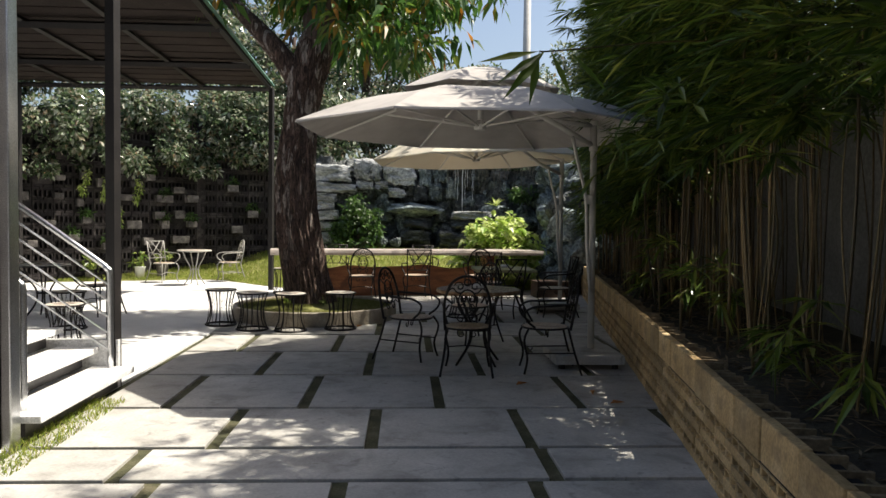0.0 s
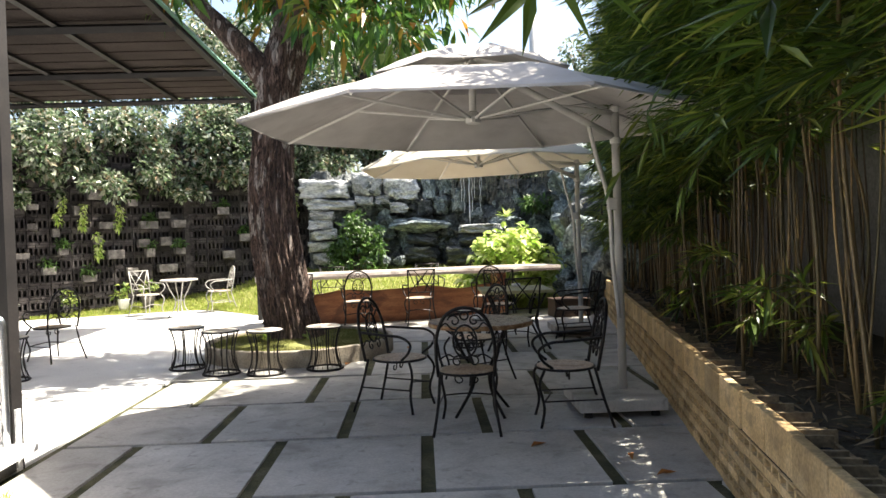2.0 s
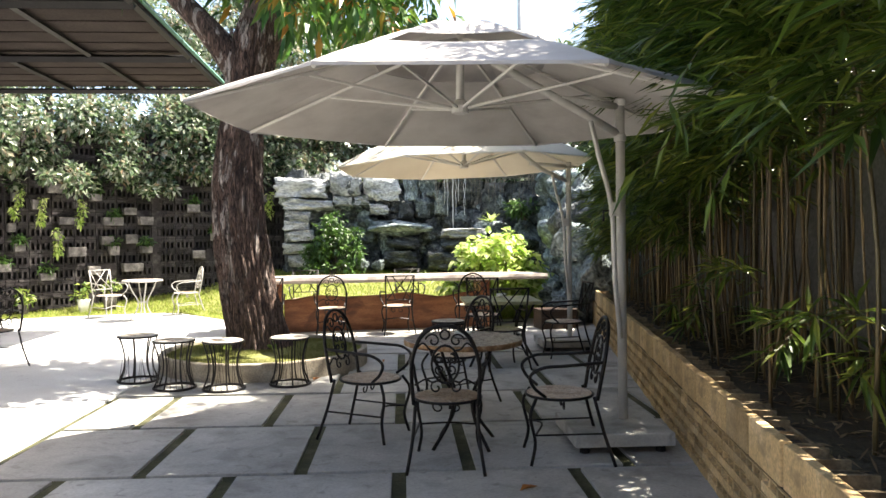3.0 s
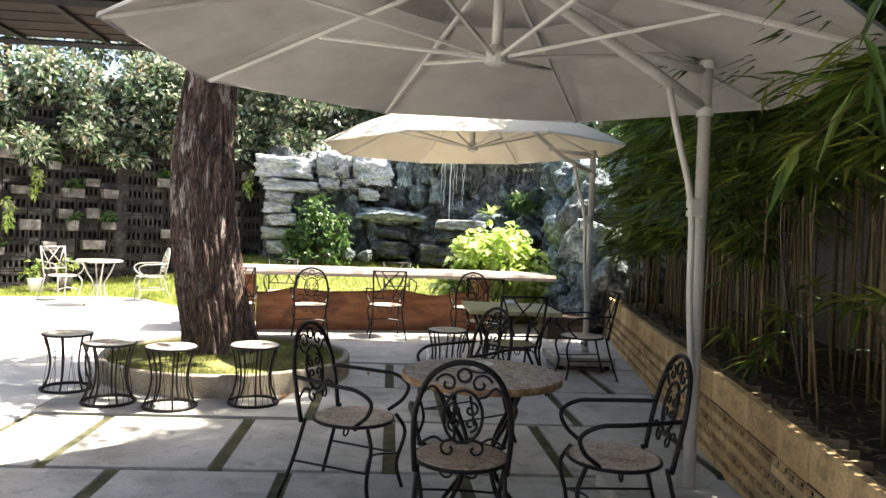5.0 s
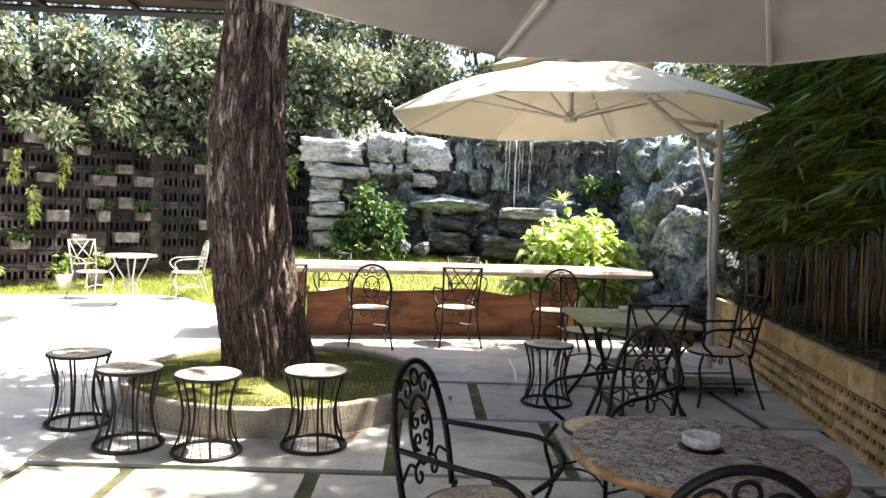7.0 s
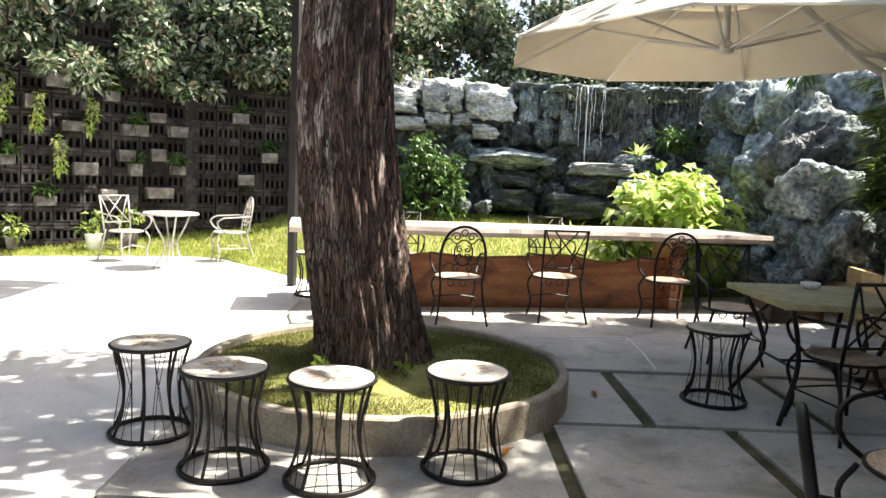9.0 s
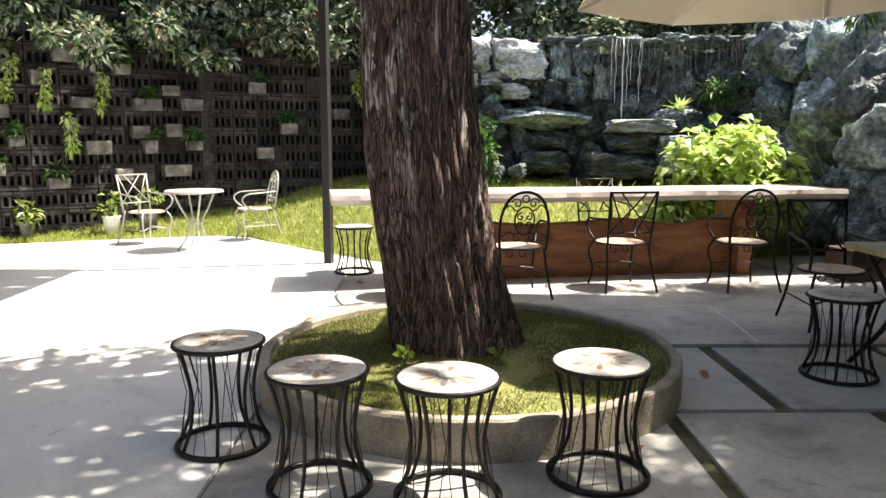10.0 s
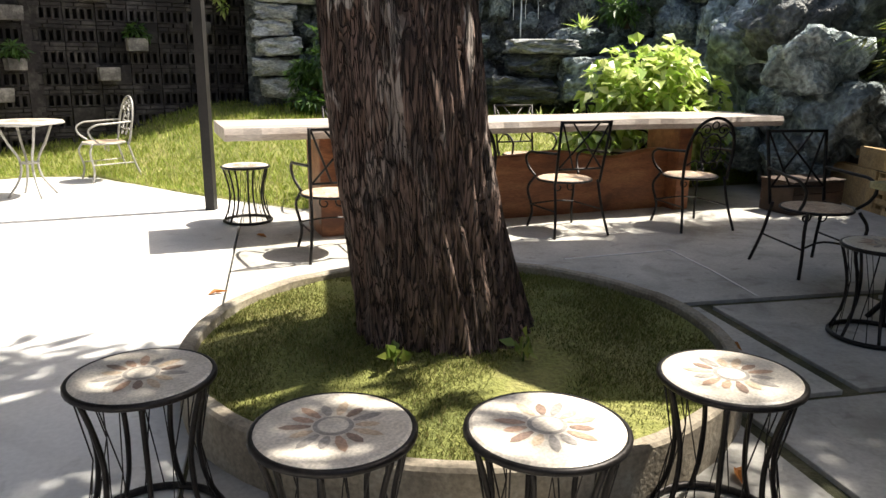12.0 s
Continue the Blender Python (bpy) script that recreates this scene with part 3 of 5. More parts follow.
bm = bmesh.new()
tube(bm, [(edge_x(CY0) - 0.03, CY0, CZ), (edge_x(CY1) - 0.03, CY1, CZ)], 0.045, 4)
part("edge_beam", bm, M_STEELDARK, canopy)
part("edge_beam", rod([(edge_x(CY1), CY1, CZ), (CX0, CY1, CZ)], 0.05, 4), M_STEELDARK, canopy)
part("edge_trim", rod([(edge_x(CY0) + 0.03, CY0, CZ + 0.07), (edge_x(CY1) + 0.03, CY1, CZ + 0.07)], 0.03, 4), M_GREENTRIM, canopy, "green edge strip")
for y in (7.2, 10.9, 13.4):
    part("cross_beam", rod([(edge_x(y), y, CZ - 0.02), (CX0, y, CZ - 0.02)], 0.06, 4), M_STEELDARK, canopy)
for k in range(7):
    x = -3.55 - 1.25 * k
    part("purlin", rod([(x, CY0, CZ + 0.02), (x - 0.3, CY1, CZ + 0.02)], 0.04, 4), M_STEELDARK, canopy)
for k in range(21):
    ya = CY0 + 0.5 * k
    bm = bmesh.new()
    vs = [bm.verts.new(p) for p in ((edge_x(ya), ya + 0.012, CZ + 0.075), (CX0, ya + 0.012, CZ + 0.075), (CX0, ya + 0.488, CZ + 0.085), (edge_x(ya + 0.49), ya + 0.488, CZ + 0.085))]
    f = bm.faces.new(vs)
    r = bmesh.ops.extrude_face_region(bm, geom=[f])
    bmesh.ops.translate(bm, verts=[v for v in r["geom"] if isinstance(v, bmesh.types.BMVert)], vec=(0, 0, 0.03))
    part("sheet", bm, M_CANOPY, canopy)
part("seal_sheet", boxed(CX0, -2.62, CY0, CY1, CZ + 0.122, CZ + 0.135), M_CANOPY, canopy)
for x, y, lean in ((-2.21, 6.90, 0.0), (-2.44, 15.77, 0.0)):
    part("post", tube(bmesh.new(), [(x, y, -0.03), (x + lean, y, CZ)], 0.062, 4), M_STEELDARK, canopy, "square dark steel post")
for x, y in ((-7.5, 15.77), (-7.5, 6.95)):
    part("post", tube(bmesh.new(), [(x, y, -0.03), (x, y, CZ)], 0.062, 4), M_STEELDARK, canopy, "square dark steel post")

# ---- building corner and entrance stair ----
corner = thing("building_corner", "dark tiled building corner with a bright metal edge", "wall", kind="structure")
part("tiled_face", boxed(-5.2, -2.20, 4.5, 5.15, -0.05, 4.4), M_DARKSTONE, corner)
part("metal_edge", boxed(-2.195, -2.13, 5.05, 5.17, -0.05, 4.4, 0.01), M_INOX, corner, "bright steel corner strip")
stair = thing("entrance_stair", "white stone steps with open risers", "stairs", kind="structure")
for k in range(5):
    x = -2.02 - 0.30 * k
    z = 0.17 * (k + 1)
    part("tread", boxed(x - 0.36, x, 5.2, 6.86, z - 0.05, z, 0.008), M_MARBLE, stair)
    part("riser", boxed(x - 0.36, x - 0.12, 5.24, 6.80, z - 0.17, z - 0.052), M_DARKSTONE, stair, "dark riser")
part("stringer", boxed(-3.6, -2.16, 6.86, 6.93, 0.0, 0.40), M_MARBLE, stair)
for y, lab in ((6.80, "far"), (5.34, "near")):
    rail = thing("stair_railing", "polished stainless stair handrail with slim bars", "railing", "stair railings")
    rail.matrix_basis = Matrix.Translation((-2.2, y, 0.17))
    part("handrail", rod(smooth_line([(0, 0, 0), (0, 0, 0.45), (0, 0, 0.80), (-0.03, 0, 0.86), (-0.10, 0, 0.92), (-0.6, 0, 1.28), (-1.5, 0, 1.9)], 4), 0.026, 10), M_INOX, rail, smooth=True)
    for k in range(5):
        part("bar", rod([(-0.02, 0, 0.16 + 0.14 * k), (-1.5, 0, 1.2 + 0.14 * k)], 0.009, 6), M_INOX, rail, smooth=True)
    part("post", rod([(-0.9, 0, 0.4), (-0.9, 0, 1.48)], 0.018, 8), M_INOX, rail, smooth=True)


# ---- cantilever umbrellas ----
def umbrella(cloth, label, R, ZR, tilt, mx, my, rise=1.0, hub=0.0):
    u = thing("cantilever_umbrella", label, "umbrella", "courtyard umbrellas")
    ZV, RV = ZR + 0.36 * rise, 0.64
    ZT = ZV + 0.27
    A = [radians(18 + 45 * k) for k in range(8)]
    lean = Matrix.Identity(4)
    lean[2][0], lean[2][1] = tilt

    def hat(r0, z0, r1, z1, sag, rows):
        bm = bmesh.new()
        loops = []
        for j in range(rows + 1):
            t = j / rows
            loop = []
            for k in range(8):
                for s in range(4):
                    f = s / 4
                    a0, a1 = A[k], A[(k + 1) % 8]
                    p = Vector((math.cos(a0), math.sin(a0), 0)).lerp(Vector((math.cos(a1), math.sin(a1), 0)), f)
                    r = r0 + (r1 - r0) * t
                    z = z0 + (z1 - z0) * t - sag * math.sin(math.pi * f) * (1 - 0.6 * t) + 0.05 * math.sin(math.pi * t)
                    loop.append(bm.verts.new((p.x * r, p.y * r, z)))
            loops.append(loop)
        for A0, B0 in zip(loops, loops[1:]):
            for i in range(32):
                bm.faces.new((A0[i], A0[(i + 1) % 32], B0[(i + 1) % 32], B0[i]))
        r = bmesh.ops.extrude_face_region(bm, geom=bm.faces[:])
        bmesh.ops.translate(bm, verts=[v for v in r["geom"] if isinstance(v, bmesh.types.BMVert)], vec=(0, 0, 0.004))
        bmesh.ops.recalc_face_normals(bm, faces=bm.faces)
        return bm

    part("canopy", hat(R, ZR, RV, ZV, 0.02, 6), cloth, u, smooth=False)
    part("vent", hat(0.80, ZV + 0.03, 0.02, ZT, 0.012, 4), cloth, u, "raised vent cap")
    bm = bmesh.new()
    for k in range(8):
        a0, a1 = A[k], A[(k + 1) % 8]
        q = [(R * math.cos(a0), R * math.sin(a0), ZR), (R * math.cos(a1), R * math.sin(a1), ZR)]
        vs = [bm.verts.new(q[0]), bm.verts.new(q[1]), bm.verts.new((q[1][0] * 1.002, q[1][1] * 1.002, ZR - 0.018)), bm.verts.new((q[0][0] * 1.002, q[0][1] * 1.002, ZR - 0.018))]
        bm.faces.new(vs)
    part("hem", bm, cloth, u)
    for a in A:
        c, s = math.cos(a), math.sin(a)
        rib = part("rib", rod([(R * 0.99 * c, R * 0.99 * s, ZR - 0.015), (RV * c, RV * s, ZV - 0.01), (0.06 * c, 0.06 * s, ZR + 0.52 * rise)], 0.014, 5), M_ALU, u)
        strut = part("strut", rod([(0.05 * c, 0.05 * s, ZR + hub), (1.06 * c, 1.06 * s, ZR + 0.21 * rise)], 0.012, 5), M_ALU, rib)
    part("centre_pole", rod([(0, 0, ZR + hub - 0.04), (0, 0, ZT - 0.05)], 0.03, 10), M_ALU, u, smooth=True)
    part("hub", lathe([(0.03, ZR + hub - 0.045), (0.06, ZR + hub - 0.035), (0.065, ZR + hub + 0.015), (0.045, ZR + hub + 0.05), (0.03, ZR + hub + 0.06)], 14), M_ALU, u)
    for ob in u.children:
        ob.matrix_basis = lean
    # mast, arm and brace
    d = Vector((mx, my, 0)).normalized()
    part("mast", rod([(mx, my, 0.149), (mx, my + 0.04, 2.52)], 0.035, 10), M_ALU, u, smooth=True)
    part("arm", rod([(mx, my + 0.04, 2.27), (mx * 0.72, my * 0.72, 2.44), (mx * 0.3, my * 0.3, ZR + 0.34 * rise), (0, 0, ZR + 0.55 * rise)], 0.031, 8), M_ALU, u, smooth=True)
    part("arm", rod([(mx, my + 0.04, 2.48), (mx * 0.60, my * 0.60, 2.52)], 0.026, 8), M_ALU, u, smooth=True)
    part("mast_cap", lathe([(0.001, 0.02), (0.034, 0.018), (0.041, 0.010), (0.041, -0.03), (0.035, -0.034)], 16), M_ALU, u).location = (mx, my + 0.04, 2.52)
    part("brace", rod(smooth_line([(mx - 0.02, my - 0.02, 0.75), (mx - 0.07, my - 0.05, 1.2), (mx - 0.10, my - 0.08, 1.72), (mx - 0.19, my - 0.07, 2.1), (mx - 0.24, my - 0.04, 2.36)], 4), 0.018, 8), M_ALU, u, smooth=True)
    crank = part("crank_box", boxed(mx - 0.11, mx - 0.03, my - 0.10, my - 0.03, 1.66, 1.76, 0.01), M_ALU, u)
    part("crank_handle", rod([(mx - 0.10, my - 0.06, 1.70), (mx - 0.16, my - 0.08, 1.70), (mx - 0.16, my - 0.08, 1.62)], 0.008, 6), M_IRON, crank)
    part("collar", lathe([(0.036, 0), (0.046, 0.005), (0.046, 0.05), (0.036, 0.056)], 14), M_ALU, u).location = (mx, my + 0.04, 2.22)
    plate_ = part("base_plate", boxed(mx - 0.46, mx + 0.24, my - 0.44, my + 0.26, 0.055, 0.15, 0.012), M_SLAB, u, "grey weighted base slab")
    for x, y in ((mx - 0.38, my - 0.36), (mx + 0.16, my - 0.36), (mx - 0.38, my + 0.18), (mx + 0.16, my + 0.18)):
        part("castor", lathe([(0.02, 0), (0.035, 0.004), (0.035, 0.045), (0.025, 0.056)], 10), M_IRON, plate_).location = (x, y, 0)
    return u


umbrella(M_CLOTH, "large grey canvas cantilever umbrella with vented top", 1.84, 2.365, (-0.015, 0.022), 1.24, 0.22, hub=0.055).matrix_basis = rz(1.05, 7.76)
umbrella(M_CREAM, "large cream canvas cantilever umbrella with vented top", 1.76, 2.485, (0.06, -0.015), 1.36, -0.05, 1.22, 0.02).matrix_basis = rz(1.57, 12.63)


# ---- furniture ----
def inlay_top(parent, r, z, dark=False, petals=True):
    top = part("seat" if not dark else "tabletop", lathe([(r - 0.012, z - 0.022), (r, z - 0.018), (r, z - 0.004), (r - 0.008, z)], 40), M_MOSDARK if dark else M_INLAYCREAM, parent, "inlaid stone top")
    if petals:
        for k in range(14):
            a = k * math.tau / 14 + 0.1
            bm = bmesh.new()
            L0, L1, w = r * 0.28, r * (0.70 if k % 2 else 0.60), r * 0.082
            vs = [bm.verts.new((x, y, 0.0015)) for x, y in ((L0, -w * 0.3), (L0 + (L1 - L0) * 0.35, -w * 0.85), (L0 + (L1 - L0) * 0.75, -w * 0.75), (L1, 0), (L0 + (L1 - L0) * 0.75, w * 0.75), (L0 + (L1 - L0) * 0.35, w * 0.85), (L0, w * 0.3))]
            bm.faces.new(vs)
            q = part("inlay", bm, M_PETALS[(k * 3 + k // 4) % 4], top)
            q.matrix_basis = Matrix.Translation((0, 0, z)) @ Matrix.Rotation(a, 4, "Z")
        bm = bmesh.new()
        bmesh.ops.create_circle(bm, cap_ends=True, radius=r * 0.26, segments=24)
        part("inlay", bm, M_PETALS[2], top).location = (0, 0, z + 0.0012)
        bm = bmesh.new()
        bmesh.ops.create_circle(bm, cap_ends=True, radius=r * 0.20, segments=24)
        part("inlay", bm, M_INLAYCREAM, top).location = (0, 0, z + 0.0024)


def stool():
    s = thing("stool", "waisted black iron stool with a flower-inlaid round stone top", "stool", "iron stools")
    inlay_top(s, 0.195, 0.50)
    part("rim", rod(circle(0.20, 0.487, 32), 0.011, 7, True), M_IRON, s, smooth=True)
    part("foot_ring", rod(circle(0.205, 0.014, 32), 0.013, 7, True), M_IRON, s, smooth=True)
    for k in range(7):
        a = k * math.tau / 7 + 0.2
        c, q = math.cos(a), math.sin(a)
        prof = [(0.198, 0.485), (0.172, 0.40), (0.150, 0.30), (0.146, 0.22), (0.160, 0.12), (0.203, 0.016)]
        part("leg", rod(smooth_line([(r * c, r * q, z) for r, z in prof], 3), 0.0085, 6), M_IRON, s, smooth=True)
    for k in range(7):
        a = (k + 0.5) * math.tau / 7 + 0.2
        for sgn in (-1, 1):
            b = a + sgn * 0.16
            part("wire", rod([(0.19 * math.cos(b), 0.19 * math.sin(b), 0.482), (0.150 * math.cos(a), 0.150 * math.sin(a), 0.27), (0.19 * math.cos(b), 0.19 * math.sin(b), 0.02)], 0.0022, 4), M_IRON, s)
    return s


st = stool()
st.matrix_basis = rz(-2.20, 10.63, 0, 10)
for x, y, a in ((-1.685, 10.20, 40), (-1.165, 10.10, 75), (-0.53, 10.29, 120), (1.20, 11.60, 20), (-2.08, 15.16, 60), (-3.45, 8.73, 0), (-4.05, 10.2, 30)):
    copy_thing(st, rz(x, y, 0, a))


def spiral(cx, cz, r, turns, start, y=0.0, flip=1, n=22):
    out = []
    for i in range(n):
        t = i / (n - 1)
        a = start + flip * turns * math.tau * t
        q = r * (1 - 0.82 * t)
        out.append((cx + q * math.cos(a), y, cz + q * math.sin(a)))
    return out


def chair(style, label, iron=M_IRON):
    """An iron armchair that faces +y: 'arch' has a rounded scrollwork back, 'cross' a square back of crossed bars."""
    c = thing("iron_chair", label, "chair", "iron chairs")
    hw, d0, d1, sz = 0.215, -0.20, 0.20, 0.45
    part("seat", lathe([(0.205, sz - 0.026), (0.222, sz - 0.02), (0.222, sz - 0.004), (0.212, sz)], 30), M_MOSAIC, c, "mottled stone mosaic seat")
    part("seat_frame", rod(circle(0.228, sz - 0.014, 32), 0.010, 6, True), iron, c, smooth=True)

    def back_y(z):
        return d0 - 0.02 - 0.20 * max(0.0, z - sz)

    for s in (-1, 1):
        part("leg", rod(smooth_line([(s * (hw + 0.035), d0 - 0.13, 0.0), (s * (hw + 0.0), d0 - 0.06, 0.22), (s * (hw - 0.015), d0, sz)], 4), 0.0115, 7), iron, c, smooth=True)
        part("leg", rod(smooth_line([(s * (hw + 0.005), d1 + 0.02, 0.0), (s * (hw - 0.02), d1 - 0.01, 0.15), (s * (hw + 0.01), d1 + 0.025, 0.33), (s * (hw - 0.03), d1 - 0.02, sz - 0.01)], 4), 0.0115, 7), iron, c, smooth=True)
        part("armrest", rod(smooth_line([(s * (hw + 0.0), back_y(0.68), 0.68), (s * (hw + 0.04), 0.0, 0.665), (s * (hw + 0.045), 0.14, 0.655), (s * (hw + 0.035), 0.225, 0.60), (s * (hw + 0.02), 0.20, 0.52), (s * (hw - 0.01), 0.12, sz)], 5), 0.0115, 7), iron, c, smooth=True)
        part("stretcher", rod([(s * (hw + 0.002), d0 - 0.065, 0.21), (s * (hw - 0.005), d1, 0.2)], 0.007, 6), iron, c)
        part("scroll", rod([(x, -0.02 + (y_ - 0.37) * 0, z) for x, y_, z in spiral(s * 0.06, 0.37, 0.05, 1.0, 1.5, 0.37)], 0.006, 5), iron, c)
    part("stretcher", rod(smooth_line([(-hw, d1 - 0.01, 0.2), (0, d1 - 0.08, 0.23), (hw, d1 - 0.01, 0.2)], 4), 0.007, 6), iron, c)
    if style == "arch":
        arch = [(-hw + 0.005, sz - 0.02), (-hw - 0.005, 0.60), (-hw + 0.005, 0.74), (-0.16, 0.87), (-0.085, 0.935), (0, 0.955), (0.085, 0.935), (0.16, 0.87), (hw - 0.005, 0.74), (hw + 0.005, 0.60), (hw - 0.005, sz - 0.02)]
        frame_ = part("back_frame", rod(smooth_line([(x, back_y(z), z) for x, z in arch], 4), 0.0135, 8), iron, c, smooth=True)
        ov = [(0.088 * math.cos(a), 0.70 + 0.125 * math.sin(a)) for a in (i * math.tau / 20 for i in range(20))]
        part("back_oval", rod([(x, back_y(z), z) for x, z in ov], 0.008, 6, True), iron, frame_, smooth=True)
        part("back_ring", rod([(0.03 * math.cos(a), back_y(0.895 + 0.03 * math.sin(a)), 0.895 + 0.03 * math.sin(a)) for a in (i * math.tau / 14 for i in range(14))], 0.007, 6, True), iron, frame_, smooth=True)
        for s in (-1, 1):
            for cx, cz, r, st_, fl in ((0.035, 0.735, 0.036, 1.6, -1), (0.035, 0.665, 0.036, -1.6, 1), (0.075, 0.855, 0.05, 0.2, 1), (0.06, 0.545, 0.05, 2.6, -1)):
                pts = spiral(s * cx, cz, r, 1.1, st_ if s > 0 else math.pi - st_, 0, fl * s)
                part("scroll", rod([(x, back_y(z), z) for x, _, z in pts], 0.0065, 5), iron, frame_, smooth=True)
            part("scroll", rod(smooth_line([(s * x, back_y(z), z) for x, z in ((0.20, 0.56), (0.13, 0.60), (0.085, 0.58), (0.03, 0.60))], 4), 0.0065, 5), iron, frame_, smooth=True)
            part("scroll", rod(smooth_line([(s * x, back_y(z), z) for x, z in ((0.19, 0.80), (0.14, 0.84), (0.10, 0.80), (0.06, 0.79))], 4), 0.0065, 5), iron, frame_, smooth=True)
    else:
        for s in (-1, 1):
            part("back_post", rod([(s * (hw - 0.01), back_y(sz - 0.02), sz - 0.02), (s * (hw + 0.01), back_y(0.94), 0.94)], 0.012, 7), iron, c, smooth=True)
            part("cross_bar", rod([(s * (hw - 0.015), back_y(0.55), 0.55), (-s * (hw - 0.10), back_y(0.92), 0.92)], 0.008, 6), iron, c, smooth=True)
            part("cross_bar", rod([(s * 0.06, back_y(0.55), 0.55), (s * (hw - 0.005), back_y(0.92), 0.92)], 0.008, 6), iron, c, smooth=True)
        part("top_rail", rod([(-hw - 0.01, back_y(0.93), 0.93), (hw + 0.01, back_y(0.93), 0.93)], 0.011, 7), iron, c, smooth=True)
        part("low_rail", rod([(-hw, back_y(0.55), 0.55), (hw, back_y(0.55), 0.55)], 0.009, 7), iron, c, smooth=True)
    return c


arch = chair("arch", "black iron armchair with scrollwork back and stone mosaic seat")
arch.matrix_basis = rz(0.40, 8.22, 0, -115)
for x, y, a in ((0.95, 7.52, -6), (1.72, 7.56, 87), (1.13, 9.33, 121), (-0.47, 14.05, 8), (1.72, 14.35, 2), (-4.3, 11.7, 60), (-5.6, 11.5, -80)):
    copy_thing(arch, rz(x, y, 0, a))
cross = chair("cross", "black iron chair with crossed-bar back and stone seat")
cross.matrix_basis = rz(1.80, 11.13, 0, 9)
for x, y, a in ((2.68, 11.82, 92), (1.76, 12.80, 176), (-1.42, 13.95, 10), (0.55, 14.35, 8), (-1.1, 15.75, 185), (0.75, 16.0, 188), (1.85, 16.1, 190)):
    copy_thing(cross, rz(x, y, max(0.0, lawn_z(x, y) - 0.015) if y > 15.6 else 0.0, a))


def round_table(r, z, dark, label, iron=M_IRON):
    t = thing("round_table", label, "table", "courtyard tables")
    inlay_top(t, r, z, dark, petals=not dark)
    if dark:
        part("edge_band", lathe([(r - 0.03, z - 0.04), (r + 0.001, z - 0.038), (r + 0.004, z - 0.02), (r + 0.001, z - 0.003), (r - 0.006, z - 0.003)], 44), M_EDGE, t, "rusty brown worn stone edge", smooth=True)
        part("parasol_hole_cap", lathe([(0.074, z), (0.076, z + 0.002), (0.07, z + 0.004)], 24), M_IRON, t, "black cap over the parasol hole").location = (0, 0.02, 0)
    else:
        part("rim", rod(circle(r + 0.002, z - 0.02, 40), 0.009, 6, True), iron, t, smooth=True)
    for k in range(4):
        a = k * math.tau / 4 + 0.6
        c, s = math.cos(a), math.sin(a)
        prof = [(r * 0.72, z - 0.03), (r * 0.5, z * 0.72), (r * 0.24, z * 0.48), (r * 0.30, z * 0.25), (r * 0.66, 0.0)]
        part("leg", rod(smooth_line([(q * c, q * s, h) for q, h in prof], 5), 0.013, 7), iron, t, smooth=True)
    part("brace_ring", rod(circle(r * 0.25, z * 0.45, 20), 0.008, 6, True), iron, t, smooth=True)
    part("brace_ring", rod(circle(r * 0.55, z - 0.04, 28), 0.008, 6, True), iron, t, smooth=True)
    return t


round_table(0.43, 0.775, True, "round mosaic stone table on curved iron legs").matrix_basis = rz(1.09, 7.93)
rt = round_table(0.36, 0.77, False, "small round pale-topped iron table under the canopy")
rt.matrix_basis = rz(-4.95, 11.4)
round_table(0.36, 0.77, False, "small round pale-topped table in the sun", M_SUNIRON).matrix_basis = rz(-4.30, 16.85)
chair("arch", "iron armchair with scrollwork back, its sunlight painted as pale iron", M_SUNIRON).matrix_basis = rz(-3.78, 17.85, lawn_z(-3.78, 17.85) - 0.015, 118)
chair("cross", "iron chair with crossed-bar back, its sunlight painted as pale iron", M_SUNIRON).matrix_basis = rz(-5.15, 17.45, 0, -125)


def ashtray(x, y, z):
    a = thing("ashtray", "white round ceramic ashtray on the table", "ashtray", "ashtrays", m=rz(x, y, z))
    part("bowl", lathe([(0.052, 0), (0.062, 0.01), (0.064, 0.038), (0.058, 0.04), (0.05, 0.034), (0.048, 0.014), (0.001, 0.012)], 26), M_WHITEPOT, a, smooth=True)
    return a


ashtray(1.09, 7.95, 0.7805)
ashtray(1.88, 11.78, 0.766)

sq = thing("square_table", "square greenish stone table on black iron trestle", "table", "courtyard tables", m=rz(1.82, 11.5, 0, 0))
part("tabletop", boxed(-0.45, 0.45, -0.45, 0.45, 0.725, 0.765, 0.006), M_TABLESTONE, sq)
for sx in (-1, 1):
    for sy in (-1, 1):
        part("leg", rod(smooth_line([(sx * 0.36, sy * 0.36, 0.725), (sx * 0.27, sy * 0.27, 0.5), (sx * 0.25, sy * 0.25, 0.3), (sx * 0.40, sy * 0.38, 0.0)], 5), 0.016, 7), M_IRON, sq, smooth=True)
    part("stretcher", rod([(sx * 0.25, -0.25, 0.32), (sx * 0.25, 0.25, 0.32)], 0.01, 6), M_IRON, sq)
part("stretcher", rod([(-0.25, 0, 0.32), (0.25, 0, 0.32)], 0.01, 6), M_IRON, sq)

